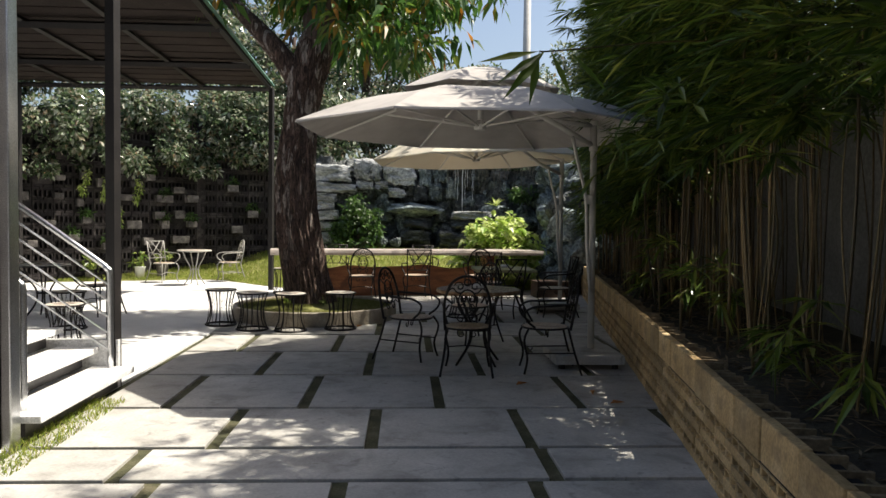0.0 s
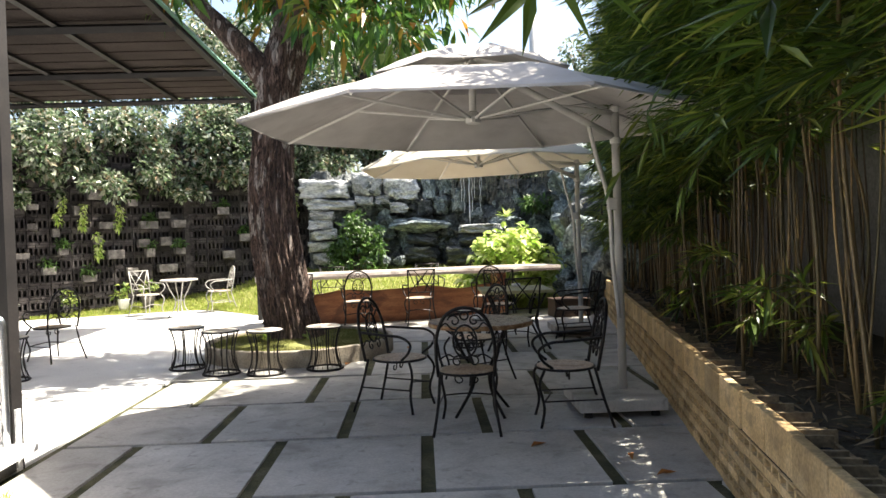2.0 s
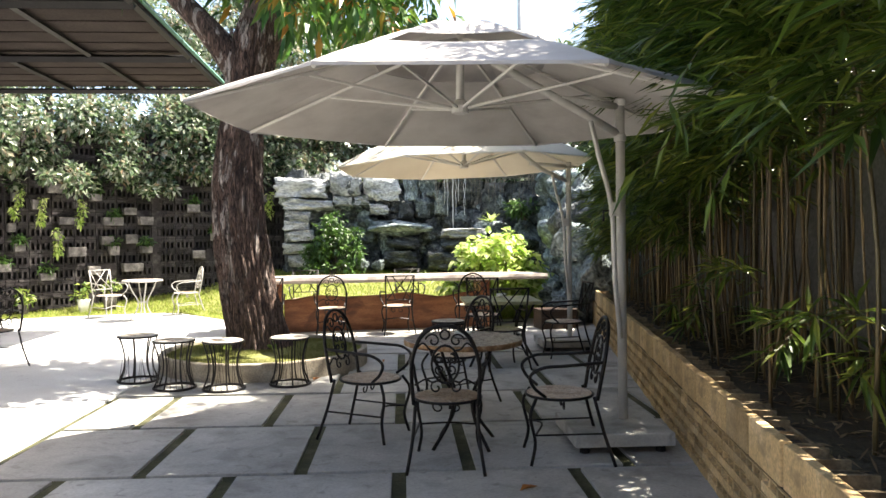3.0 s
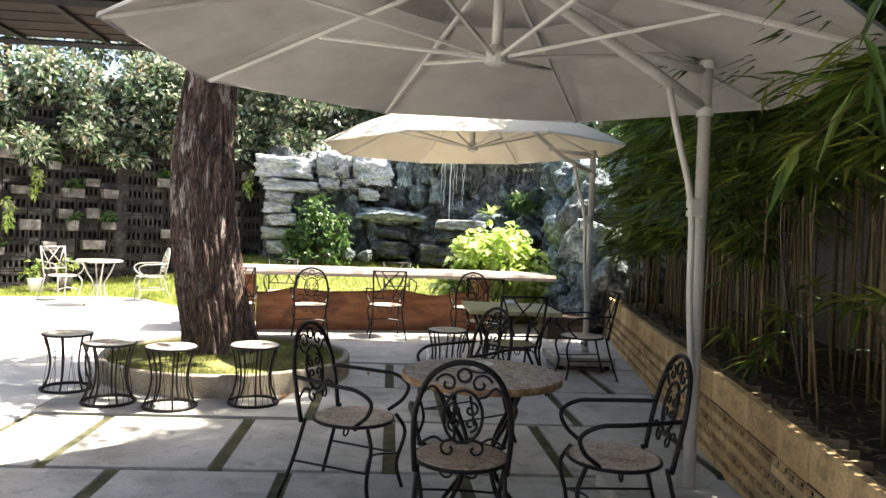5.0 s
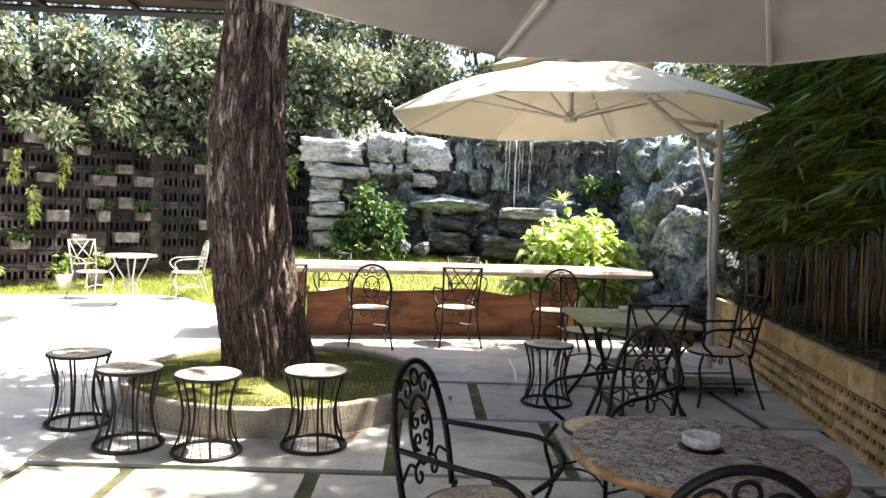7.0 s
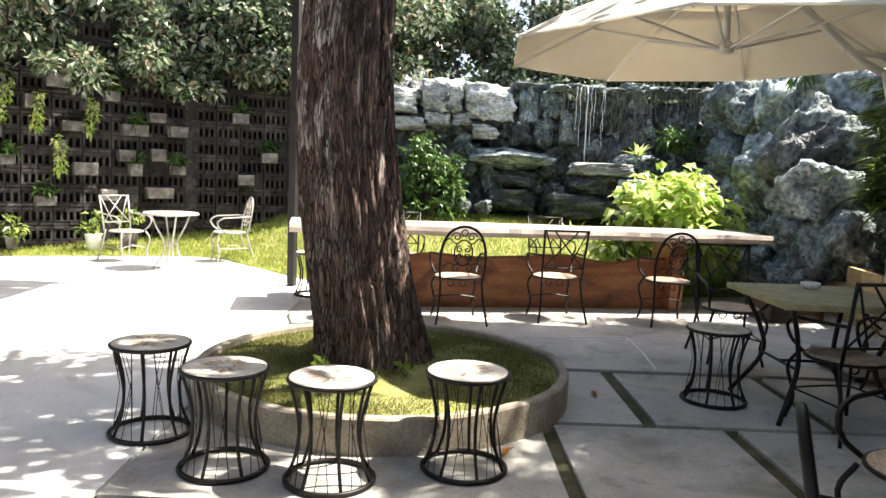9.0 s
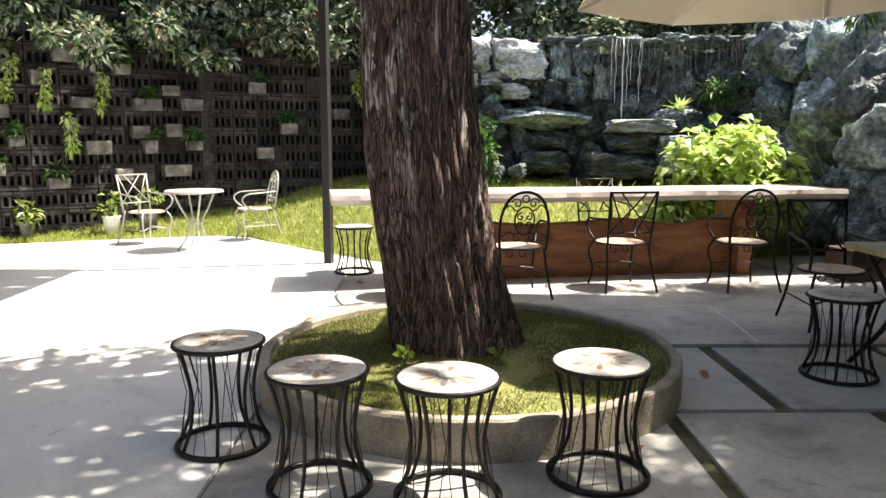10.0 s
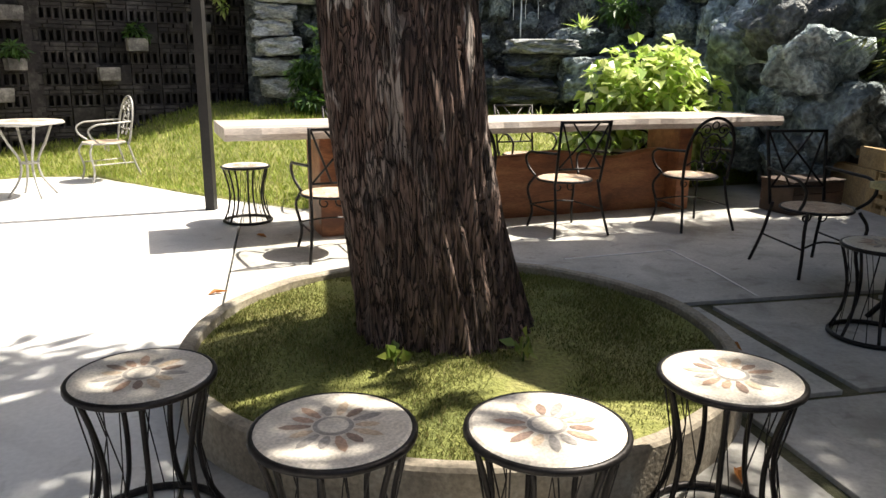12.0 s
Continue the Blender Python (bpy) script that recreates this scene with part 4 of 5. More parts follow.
crate = thing("wooden_box", "low dark brown wooden box on the paving by the bed", "box", m=rz(3.18, 14.75, 0, 9))
for k in range(3):
    part("board", boxed(-0.32, 0.32, -0.20, -0.18, 0.004 + 0.1 * k, 0.098 + 0.1 * k, 0.004), M_CRATE, crate)
    part("board", boxed(-0.32, 0.32, 0.18, 0.20, 0.004 + 0.1 * k, 0.098 + 0.1 * k, 0.004), M_CRATE, crate)
for sx in (-1, 1):
    part("end_panel", boxed(min(sx * 0.30, sx * 0.32), max(sx * 0.30, sx * 0.32), -0.179, 0.179, 0.004, 0.298), M_CRATE, crate)
part("lid", boxed(-0.33, 0.33, -0.21, 0.21, 0.30, 0.32, 0.005), M_CRATE, crate)

# ---- long slab table ----
BAR = rz(-2.17, 14.17, 0, 9.4)
bar = thing("long_slab_table", "long live-edge timber table on a reddish plank base", "table", m=BAR)


def live_edge(x0, x1, y0, y1, z0, z1, wob, seed, n=40):
    bm = bmesh.new()
    rows = []
    for i in range(n + 1):
        x = x0 + (x1 - x0) * i / n
        a = y0 + wob * noise.noise((x * 1.3, seed, 0)) + 0.3 * wob * noise.noise((x * 6, seed, 3))
        b = y1 + wob * noise.noise((x * 1.3, seed + 7, 0))
        c = z1 + 0.1 * wob * noise.noise((x * 2.0, seed, 9))
        rows.append([bm.verts.new(p) for p in ((x, a + 0.02, z0), (x, a, (z0 + z1) / 2), (x, a + 0.015, c), (x, b, c), (x, b, z0))])
    for A, B in zip(rows, rows[1:]):
        for j in range(5):
            bm.faces.new((A[j], B[j], B[(j + 1) % 5], A[(j + 1) % 5]))
    bm.faces.new(rows[0])
    bm.faces.new(rows[-1][::-1])
    bmesh.ops.recalc_face_normals(bm, faces=bm.faces)
    return bm


part("top", live_edge(0, 5.35, 0.0, 0.85, 0.80, 0.895, 0.08, 2.0), M_WOODTOP, bar, "weathered pale timber slab", smooth=False)
bm = bmesh.new()
rows = []
for i in range(61):
    x = 0.95 + 3.3 * i / 60
    z = 0.57 + 0.05 * noise.noise((x * 1.5, 3, 0)) + 0.02 * math.sin(x * 5)
    rows.append([bm.verts.new(p) for p in ((x, 0.30, 0), (x, 0.28, z - 0.02), (x, 0.31, z), (x, 0.36, z), (x, 0.38, 0))])
for A, B in zip(rows, rows[1:]):
    for j in range(5):
        bm.faces.new((A[j], B[j], B[(j + 1) % 5], A[(j + 1) % 5]))
bm.faces.new(rows[0])
bm.faces.new(rows[-1][::-1])
bmesh.ops.recalc_face_normals(bm, faces=bm.faces)
part("base_plank", bm, M_WOODRED, bar, "reddish wavy-topped base plank")
part("leg", boxed(0.72, 0.94, 0.12, 0.62, 0, 0.80, 0.012), M_WOODRED, bar)
part("leg", boxed(4.20, 4.36, 0.12, 0.62, 0, 0.80, 0.012), M_WOODRED, bar)

# ---- courtyard tree ----
tree = thing("tree", "old rough-barked shade tree with drooping green leaves", "tree")
axis = smooth_line([(-1.05, 11.64, 0.05), (-1.115, 11.62, 0.4), (-1.22, 11.60, 0.95), (-1.305, 11.56, 1.6), (-1.325, 11.53, 2.1), (-1.275, 11.51, 2.7), (-1.19, 11.49, 3.3), (-1.08, 11.49, 3.8), (-0.98, 11.5, 4.3)], 14)
bm = bmesh.new()
NB = 170
loops = []
for p in axis:
    z = p.z
    R = float(np.interp(z, [0.05, 0.25, 0.6, 1.0, 1.6, 2.3, 2.9, 3.4, 3.9, 4.4], [0.47, 0.395, 0.355, 0.338, 0.318, 0.29, 0.252, 0.262, 0.29, 0.2]))
    loop = []
    for i in range(NB):
        a = i * math.tau / NB
        flute = 0.05 * max(0.0, 1 - z / 0.7) * math.cos(5 * a + 1)
        c, s = math.cos(a), math.sin(a)
        ridge = abs(noise.noise((c * 6.5 + 0.5 * noise.noise((c * 3, s * 3, z * 2)), s * 6.5, z * 2.1)))
        plates = noise.noise((c * 11, s * 11, z * 2.4)) + 0.6 * noise.noise((c * 20, s * 20, z * 9))
        r = R * (1 + flute + 0.05 * noise.noise((c * 1.3, s * 1.3, z * 0.8))) - 0.034 * (1 - min(1, ridge * 3.6)) + 0.010 * plates
        loop.append(bm.verts.new((p.x + r * c, p.y + r * s, z)))
    loops.append(loop)
for A, B in zip(loops, loops[1:]):
    for i in range(NB):
        bm.faces.new((A[i], A[(i + 1) % NB], B[(i + 1) % NB], B[i]))
bm.faces.new(loops[-1])
part("trunk", bm, M_BARK, tree, "furrowed grey-brown bark", smooth=True)
BOUGHS = [
    [(-1.2, 11.5, 3.4), (-1.48, 11.48, 3.82), (-1.88, 11.45, 4.27), (-2.3, 11.42, 4.7), (-2.8, 11.4, 5.3)],
    [(-1.05, 11.5, 4.1), (-0.5, 11.6, 4.7), (0.1, 11.7, 5.0), (0.6, 11.8, 5.2)],
    [(-1.0, 11.5, 4.2), (-1.2, 11.9, 5.0), (-1.3, 12.5, 5.6)],
    [(-1.05, 11.5, 4.0), (-0.7, 10.9, 4.9), (-0.5, 10.4, 5.4)],
    [(-1.0, 11.5, 4.3), (-0.9, 11.3, 5.2), (-1.0, 11.1, 6.0)],
]
for L in BOUGHS:
    pts = smooth_line(L, 6)
    k = len(pts)
    part("limb", rod(pts, [0.20 * (1 - 0.75 * i / k) for i in range(k)], 10), M_BARK if L is BOUGHS[0] else M_LIMB, tree, smooth=True)
clumps = []
for L in BOUGHS:
    for t in np.linspace(0.4, 1.0, 5) if L is not BOUGHS[0] else (0.9, 1.0):
        q = smooth_line(L, 6)[int(t * (len(L) - 1) * 6)]
        for _ in range(4):
            clumps.append((q.x + random.gauss(0, 0.45), q.y + random.gauss(0, 0.38), q.z + random.gauss(0.12, 0.28), random.uniform(0.22, 0.42)))
for _ in range(72):
    x = random.uniform(-1.5, 1.15)
    clumps.append((x, random.uniform(10.3, 12.6), random.uniform(3.9 if x > -0.7 else 4.6, 5.8), random.uniform(0.22, 0.42)))
cloud_leaves("crown", clumps, 38, 0.20, 0.40, M_TREELEAF, tree, "long drooping green leaves with orange dead ones", droop=0.55)
for x, y in ((-1.38, 11.2), (-0.86, 11.18)):
    sp = thing("seedling", "small bright green seedling at the tree foot", "plant", "seedlings", m=rz(x, y, 0.2))
    kk = 9
    blades("leaves", np.tile([[0, 0, 0.06]], (kk, 1)) + rng.normal(0, 0.02, (kk, 3)), unit(kk) + [0, -0.3, 0.3], unit(kk) + [0, 0, 1], [0.085] * kk, [0.05] * kk, M_LIME2, sp, kind="")
    part("stem", rod([(0, 0, -0.04), (0.005, 0, 0.08)], 0.004, 5), M_SHRUB, sp)

# ---- rock face with a thin waterfall ----
def rock_mesh(seed, squared, rough=0.16, sub=4, flat=1.0):
    """A broken boulder: a ball cut by random planes, with pits, clefts and grain."""
    dice = random.Random(int(seed * 100))
    cuts = []
    for _ in range(15):
        n = Vector((dice.gauss(0, 1), dice.gauss(0, 1), dice.gauss(0, 1))).normalized()
        cuts.append((n, dice.uniform(0.33, 0.46)))
    if squared:
        cuts = [(n, d + 0.12) for n, d in cuts[:9]] + [(Vector(n), dice.uniform(0.37, 0.42)) for n in ((1, 0, 0), (-1, 0, 0), (0, 1, 0), (0, -1, 0), (0.1, 0, 1), (0, 0.1, -1))]
    bm = bmesh.new()
    bmesh.ops.create_icosphere(bm, subdivisions=sub, radius=0.66 if squared else 0.56)
    for v in bm.verts:
        q = v.co.copy()
        for n, d in cuts:
            over = q.dot(n) - d
            if over > 0:
                q -= n * over
        d = v.co.normalized()
        cleft = abs(noise.noise(q * 3.4 + Vector((seed * 3, seed, 0))))
        s = 1 + rough * noise.noise(q * 4.0 + Vector((seed * 7, 0, 0))) + 0.10 * noise.noise(q * 9 + Vector((0, 0, seed))) + 0.05 * noise.noise(q * 21 + Vector((seed, 0, 0)))
        v.co = q * s * (1 - 0.20 * max(0.0, 1 - cleft * 7))
        v.co *= 1.12
        v.co.z *= flat
    return bm


ROCKS = {}
# The "wet" key is just the darkest tone; its letters also seed the shapes.
for tone, material in (("pale", M_ROCKPALE), ("grey", M_ROCK), ("wet", M_ROCKDARK)):
    ROCKS[tone] = [mesh_of("rock", rock_mesh(k + 1.3 * len(tone) + 0.37 * ord(tone[0]), tone == "pale" or k % 2 == 0), material, True) for k in range(6)]
rockface = thing("rock_wall", "grey stacked boulder wall with a thin waterfall", "rock wall")
part("backing", boxed(-2.2, 5.2, 20.45, 21.2, -0.1, 2.85), M_ROCKDARK, rockface, "dark rock-coloured backing behind the boulders")
part("backing", tube(bmesh.new(), [(4.9, 20.4, 1.4), (4.95, 18.0, 1.3), (4.9, 16.2, 1.1)], 0.75, 10), M_ROCKDARK, rockface, "dark rock-coloured backing behind the boulders")


def rock(x, y, z, sx, sy, sz, tone, turn=None, craggy=False, tip=11):
    me = random.choice(ROCKS[tone][1::2] if craggy else ROCKS[tone])
    t = random.uniform(-180, 180) if turn is None else turn
    return piece("rock", me, rockface, pose(x, y, z, random.uniform(-tip, tip), random.uniform(-tip, tip), t) @ Matrix.Diagonal((sx, sy, sz, 1)))


def laid(x0, x1, z0, z1, tone, y=19.85, deep=0.6):
    """A large stone filling a stretch of the face."""
    rock((x0 + x1) / 2, y + random.uniform(-0.05, 0.05), (z0 + z1) / 2, (x1 - x0) * 1.10, deep, (z1 - z0) * 1.16, tone, random.choice((0, 180)) + random.uniform(-4, 4), tip=3)


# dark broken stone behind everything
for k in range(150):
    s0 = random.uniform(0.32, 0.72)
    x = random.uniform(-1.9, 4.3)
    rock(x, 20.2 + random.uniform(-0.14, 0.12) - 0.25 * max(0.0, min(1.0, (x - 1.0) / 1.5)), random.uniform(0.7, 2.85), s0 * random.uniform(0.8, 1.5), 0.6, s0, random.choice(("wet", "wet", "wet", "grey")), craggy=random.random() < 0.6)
# pale squared blocks at the openwork end
for x0, x1, z0, z1 in ((-2.25, -1.06, 2.50, 2.90), (-1.02, -0.32, 2.50, 3.06), (-0.26, 0.56, 2.40, 2.98), (-2.08, -1.0, 2.20, 2.44), (-0.12, 0.30, 2.08, 2.31), (-2.05, -1.45, 1.96, 2.17), (-0.95, -0.50, 2.28, 2.48), (-0.48, -0.12, 2.30, 2.50), (-2.10, -1.50, 1.72, 1.95), (-2.02, -1.45, 1.46, 1.70), (-2.12, -1.50, 1.18, 1.43), (-2.0, -1.4, 0.86, 1.15)):
    laid(x0, x1, z0, z1, "pale")
# upright weathered crags between the pale blocks and the fall
for x0, x1, z0, z1, tone in ((0.68, 1.02, 2.35, 3.0, "grey"), (1.0, 1.42, 2.45, 2.95, "grey"), (0.5, 0.9, 1.98, 2.38, "wet"), (0.92, 1.25, 2.0, 2.42, "grey"), (1.4, 1.75, 2.1, 2.6, "grey"), (1.85, 2.3, 2.2, 2.7, "wet"), (2.5, 2.95, 2.1, 2.6, "wet"), (3.0, 3.5, 2.2, 2.75, "wet"), (0.55, 1.2, 2.92, 3.08, "grey")):
    laid(x0, x1, z0, z1, tone, 19.95, 0.7)
# ledges under the fall, and the lip it runs over
laid(0.03, 1.18, 1.58, 1.92, "grey", 19.7, 0.8)
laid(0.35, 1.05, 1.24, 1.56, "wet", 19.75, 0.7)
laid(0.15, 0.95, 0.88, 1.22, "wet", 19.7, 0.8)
laid(1.55, 2.45, 1.52, 1.72, "pale", 19.15, 0.6)
laid(2.2, 2.95, 1.50, 1.86, "grey", 19.25, 0.6)
laid(1.45, 2.4, 1.20, 1.50, "wet", 19.3, 0.7)
laid(1.2, 2.2, 0.80, 1.18, "wet", 19.25, 0.8)
laid(2.3, 3.2, 0.9, 1.45, "grey", 19.2, 0.8)
for k in range(9):
    x = 1.35 + 0.32 * k
    laid(x - 0.2, x + 0.2, 2.93, 3.07 + random.uniform(-0.02, 0.02), "grey", 19.86, 0.75)
# craggy shoulder that runs forward to the end of the bed, low in front, high behind
for k in range(150):
    t = (k // 2 + random.random()) / 75
    y = 19.5 - 4.1 * t + random.uniform(-0.15, 0.15)
    front = k % 2 == 0
    top = float(np.interp(t, [0, 0.3, 0.5, 0.85, 1.0], [3.0, 2.9, 2.0, 2.1, 1.3])) if front else 3.1
    z = random.uniform(0.1, 1.0) ** 0.85 * top
    size = random.uniform(0.45, 1.1)
    x = 4.15 + 0.2 * math.sin(5 * t) - 0.10 * max(0.0, 1.1 - z) if front else 4.75 + 0.25 * t + 0.15 * z
    rock(x + random.uniform(-0.12, 0.28), y, z, size, size, size * random.uniform(0.9, 1.25), random.choice(("grey", "grey", "wet")), craggy=True, tip=30)
for x, y, z, size in ((4.25, 15.75, 1.9, 0.9), (4.1, 17.3, 1.75, 0.8), (4.1, 18.4, 2.6, 0.8), (3.95, 19.1, 2.75, 0.7), (3.95, 18.7, 1.9, 0.7), (3.8, 16.0, 0.95, 0.65), (5.0, 16.2, 2.5, 1.3), (4.9, 17.2, 2.7, 1.1)):
    rock(x, y, z, size, size, size * 0.95, "grey", craggy=True, tip=30)
for x, y, z, s in ((-0.3, 19.2, 0.92, 0.32), (0.1, 19.1, 0.90, 0.28), (-0.65, 19.2, 0.93, 0.24), (3.55, 15.55, 0.35, 0.5), (3.5, 16.2, 0.45, 0.6), (3.62, 15.2, 0.25, 0.4), (3.45, 17.0, 0.6, 0.55)):
    rock(x, y, z, s, s, s * 0.9, "grey", craggy=True)
for k in range(7):
    x = 1.62 + 0.08 * k + random.uniform(-0.03, 0.03)
    z0 = random.uniform(1.95, 2.5) if k != 2 else 1.72
    pts = [(x + random.uniform(-0.015, 0.015), 19.46 - 0.02 * random.random(), 3.0 - (3.0 - z0) * i / 6) for i in range(7)]
    part("water_strand", rod(pts, [0.012 if k == 2 else 0.005] * 7, 5), M_WATER, rockface, "thin strand of falling water", smooth=True)
for k in range(84):
    x = random.uniform(1.4, 3.75)
    ln = random.uniform(0.2, 0.75)
    part("hanging_root", rod([(x, 19.52, 3.02), (x + random.uniform(-0.03, 0.03), 19.49, 3.0 - ln / 2), (x + random.uniform(-0.05, 0.05), 19.5, 3.0 - ln)], 0.0045, 4), M_ROOT, rockface)


# ---- shrubs ----
def shrub(name, label, x, y, z, clumps, per, size, width, material, droop=0.25, stems=6):
    s = thing(name, label, "shrub", "shrubs", m=rz(x, y, z))
    for k in range(stems):
        c = clumps[k * len(clumps) // stems]
        part("stem", rod(smooth_line([(0.05 * math.cos(k), 0.05 * math.sin(k), -0.1), (c[0] * 0.4, c[1] * 0.4, c[2] * 0.5), (c[0], c[1], c[2])], 4), 0.012, 5), M_LIMB, s)
    cloud_leaves("foliage", clumps, per, size, width, material, s, droop=droop, up=0.7)
    return s


def dome(n, rx, ry, h, r0=0.16, r1=0.3):
    out = []
    for _ in range(n):
        a, q = random.uniform(0, math.tau), math.sqrt(random.random())
        zt = h * math.sqrt(max(0.05, 1 - (q * 0.95) ** 2))
        out.append((rx * q * math.cos(a), ry * q * math.sin(a), random.uniform(0.45, 1.0) * zt, random.uniform(r0, r1)))
    return out


shrub("lime_shrub", "sunlit lime-green broad-leaved shrub behind the long table", 2.38, 16.45, 0.12, dome(60, 0.85, 0.6, 1.52, 0.14, 0.26), 34, 0.16, 0.72, M_BRIGHT, droop=0.35)
shrub("dark_shrub", "dark green shrub against the rock face", -0.9, 19.3, 0.8, dome(34, 0.62, 0.4, 1.25, 0.12, 0.22), 60, 0.11, 0.45, M_SHRUB)
shrub("low_shrub", "low green plants at the foot of the rocks", -0.9, 19.0, 0.75, dome(12, 0.7, 0.2, 0.28, 0.08, 0.14), 40, 0.10, 0.4, M_SHRUB)
shrub("rock_fern", "small green fern growing on the rocks", 3.4, 19.25, 2.0, dome(8, 0.35, 0.2, 0.45, 0.1, 0.18), 40, 0.14, 0.3, M_SHRUB)
shrub("rock_fern", "small green fern growing on the rocks", 4.6, 16.9, 2.9, dome(14, 0.5, 0.4, 0.7, 0.1, 0.2), 40, 0.16, 0.3, M_SHRUB)
for x, y, z, s in ((2.62, 19.1, 1.86, 0.30), (1.12, 16.5, 0.62, 0.34)):
    b = thing("bromeliad", "spiky yellow-green rosette plant", "plant", "rosettes", m=rz(x, y, z))
    kk = 26
    a = rng.random(kk) * math.tau
    el = rng.uniform(0.3, 1.3, kk)
    D = np.stack([np.cos(a) * np.cos(el), np.sin(a) * np.cos(el), np.sin(el)], 1)
    blades("leaves", np.zeros((kk, 3)), D, np.tile([[0, 0, 1.0]], (kk, 1)) + unit(kk) * 0.2, s * rng.uniform(0.8, 1.3, kk), [0.055] * kk, M_BRIGHT, b, droop=0.25, kind="")

# ---- trees beyond the walls ----
def back_tree(x, y, h, spread, z0, seed, material=M_BACKLEAF, per=190, size=0.145, n=50):
    random.seed(seed)
    t = thing("background_tree", "leafy green tree leaning over the back wall", "tree", "trees behind the wall", m=rz(x, y))
    trunk = smooth_line([(0, 0, -0.1), (0.1, 0, h * 0.3), (-0.1, 0.1, h * 0.6), (0, 0, h * 0.9)], 5)
    part("trunk", rod(trunk, [0.16 * (1 - 0.7 * i / len(trunk)) for i in range(len(trunk))], 8), M_LIMB, t, smooth=True)
    cl = []
    for _ in range(n):
        a, q = random.uniform(0, math.tau), math.sqrt(random.random())
        cl.append((spread * q * math.cos(a), spread * 0.75 * q * math.sin(a), random.uniform(z0, h), random.uniform(0.26, 0.52)))
    for k in range(6):
        c = cl[k * n // 6]
        part("limb", rod(smooth_line([(0, 0, h * 0.45), (c[0] * 0.5, c[1] * 0.5, h * 0.5 + 0.25 * (c[2] - h * 0.5)), c[:3]], 4), 0.04, 6), M_LIMB, t)
    cloud_leaves("crown", cl, per, size, 0.58, material, t, "glossy leaves catching the sun", up=0.6, droop=0.06)
    return t


for k, (x, y, h, sp, z0) in enumerate(((-9.5, 18.6, 6.5, 2.2, 3.2), (-7.2, 19.6, 6.8, 1.9, 3.0), (-5.2, 21.0, 7.2, 2.0, 3.1), (-3.0, 22.6, 7.6, 2.0, 3.3), (-0.9, 23.4, 8.0, 1.9, 3.4), (1.7, 23.2, 6.0, 2.1, 3.2), (4.4, 23.6, 5.4, 2.2, 3.2), (7.3, 22.5, 6.6, 2.3, 3.0), (9.0, 19.0, 7.0, 2.2, 2.8), (-12, 20.5, 8, 2.6, 3.0), (-4.5, 25.5, 9.5, 2.6, 4.5), (-2.0, 26.5, 9.6, 2.4, 5), (8.0, 27, 7.0, 3.0, 4))):
    back_tree(x, y, h, sp, z0, 40 + k)
for k, x in enumerate((-1.8, 0.4, 2.6, 4.8)):
    back_tree(x, 22.0 + 0.3 * (k % 2), 4.7, 1.5, 2.3, 80 + k, n=34)
random.seed(11)
# overhanging sprays along the top of the openwork wall
for a, b in (WALL_A, WALL_B):
    for k in range(7):
        p = a.lerp(b, (k + 0.5) / 7)
        dn = (b - a).normalized()
        o = Vector((dn.y, -dn.x, 0)) * 0.25
        zt = 3.05 + 0.35 * random.random() + (0.35 if a is WALL_B[0] else 0)
        s = thing("creeper", "leafy creeper spilling over the openwork wall", "climbing plant", "creepers", m=rz(p.x + o.x, p.y + o.y, zt))
        cl = [(random.uniform(-0.55, 0.55), random.uniform(-0.2, 0.3), random.uniform(-0.65, 1.1), random.uniform(0.14, 0.34)) for _ in range(16)]
        part("stem", rod(smooth_line([(0, 0.3, 0.8), (0.05, 0.1, 0.6), (0, 0, -0.2)], 4), 0.014, 5), M_LIMB, s)
        cloud_leaves("foliage", cl, 120, 0.125, 0.56, M_BACKLEAF, s, up=0.5, droop=0.12)

pole = thing("utility_pole", "pale concrete utility pole beyond the trees", "pole", m=rz(5.1, 30.0))
part("shaft", rod([(0, 0, -0.1), (0, 0, 13)], [0.19, 0.13], 12), M_POLE, pole, smooth=True)
part("cross_arm", boxed(-0.8, 0.8, -0.06, 0.06, 11.6, 11.75), M_POLE, pole)


# ---- pots on and below the openwork wall ----
def wall_pot(wall, u, z, w, h, plant, pot, label):
    a, b = wall
    d = (b - a).normalized()
    p = a + d * u
    o = Vector((d.y, -d.x, 0))
    turn = math.degrees(math.atan2(d.y, d.x))
    t = thing("hanging_pot", label, "plant pot", "pots on the wall", m=rz(p.x + o.x * 0.004, p.y + o.y * 0.004, z, turn))
    bm = bmesh.new()
    box(bm, -w / 2, w / 2, -0.17, -0.005, 0, h, 0.015)
    for v in bm.verts:
        if v.co.z < h * 0.4:
            v.co.x *= 0.95
    bowl = part("pot", bm, pot, t)
    part("soil", boxed(-w / 2 + 0.02, w / 2 - 0.02, -0.15, -0.03, h, h + 0.008), M_SOIL, bowl)
    n = 5
    if plant == "trail":
        cl = [(random.uniform(-0.06, 0.06), -0.18, h - 0.11 * k, 0.06) for k in range(5)]
        cloud_leaves("trailing_plant", cl, 26, 0.08, 0.5, M_BRIGHT, t, "yellow-green trailing leaves", droop=0.5)
    elif plant == "tuft":
        cl = [(random.uniform(-w / 3, w / 3), -0.1, h + random.uniform(0.02, 0.14), 0.08) for k in range(n)]
        cloud_leaves("plant", cl, 22, 0.11, 0.3, M_SHRUB, t, "small green leaves", droop=0.2)
    return t


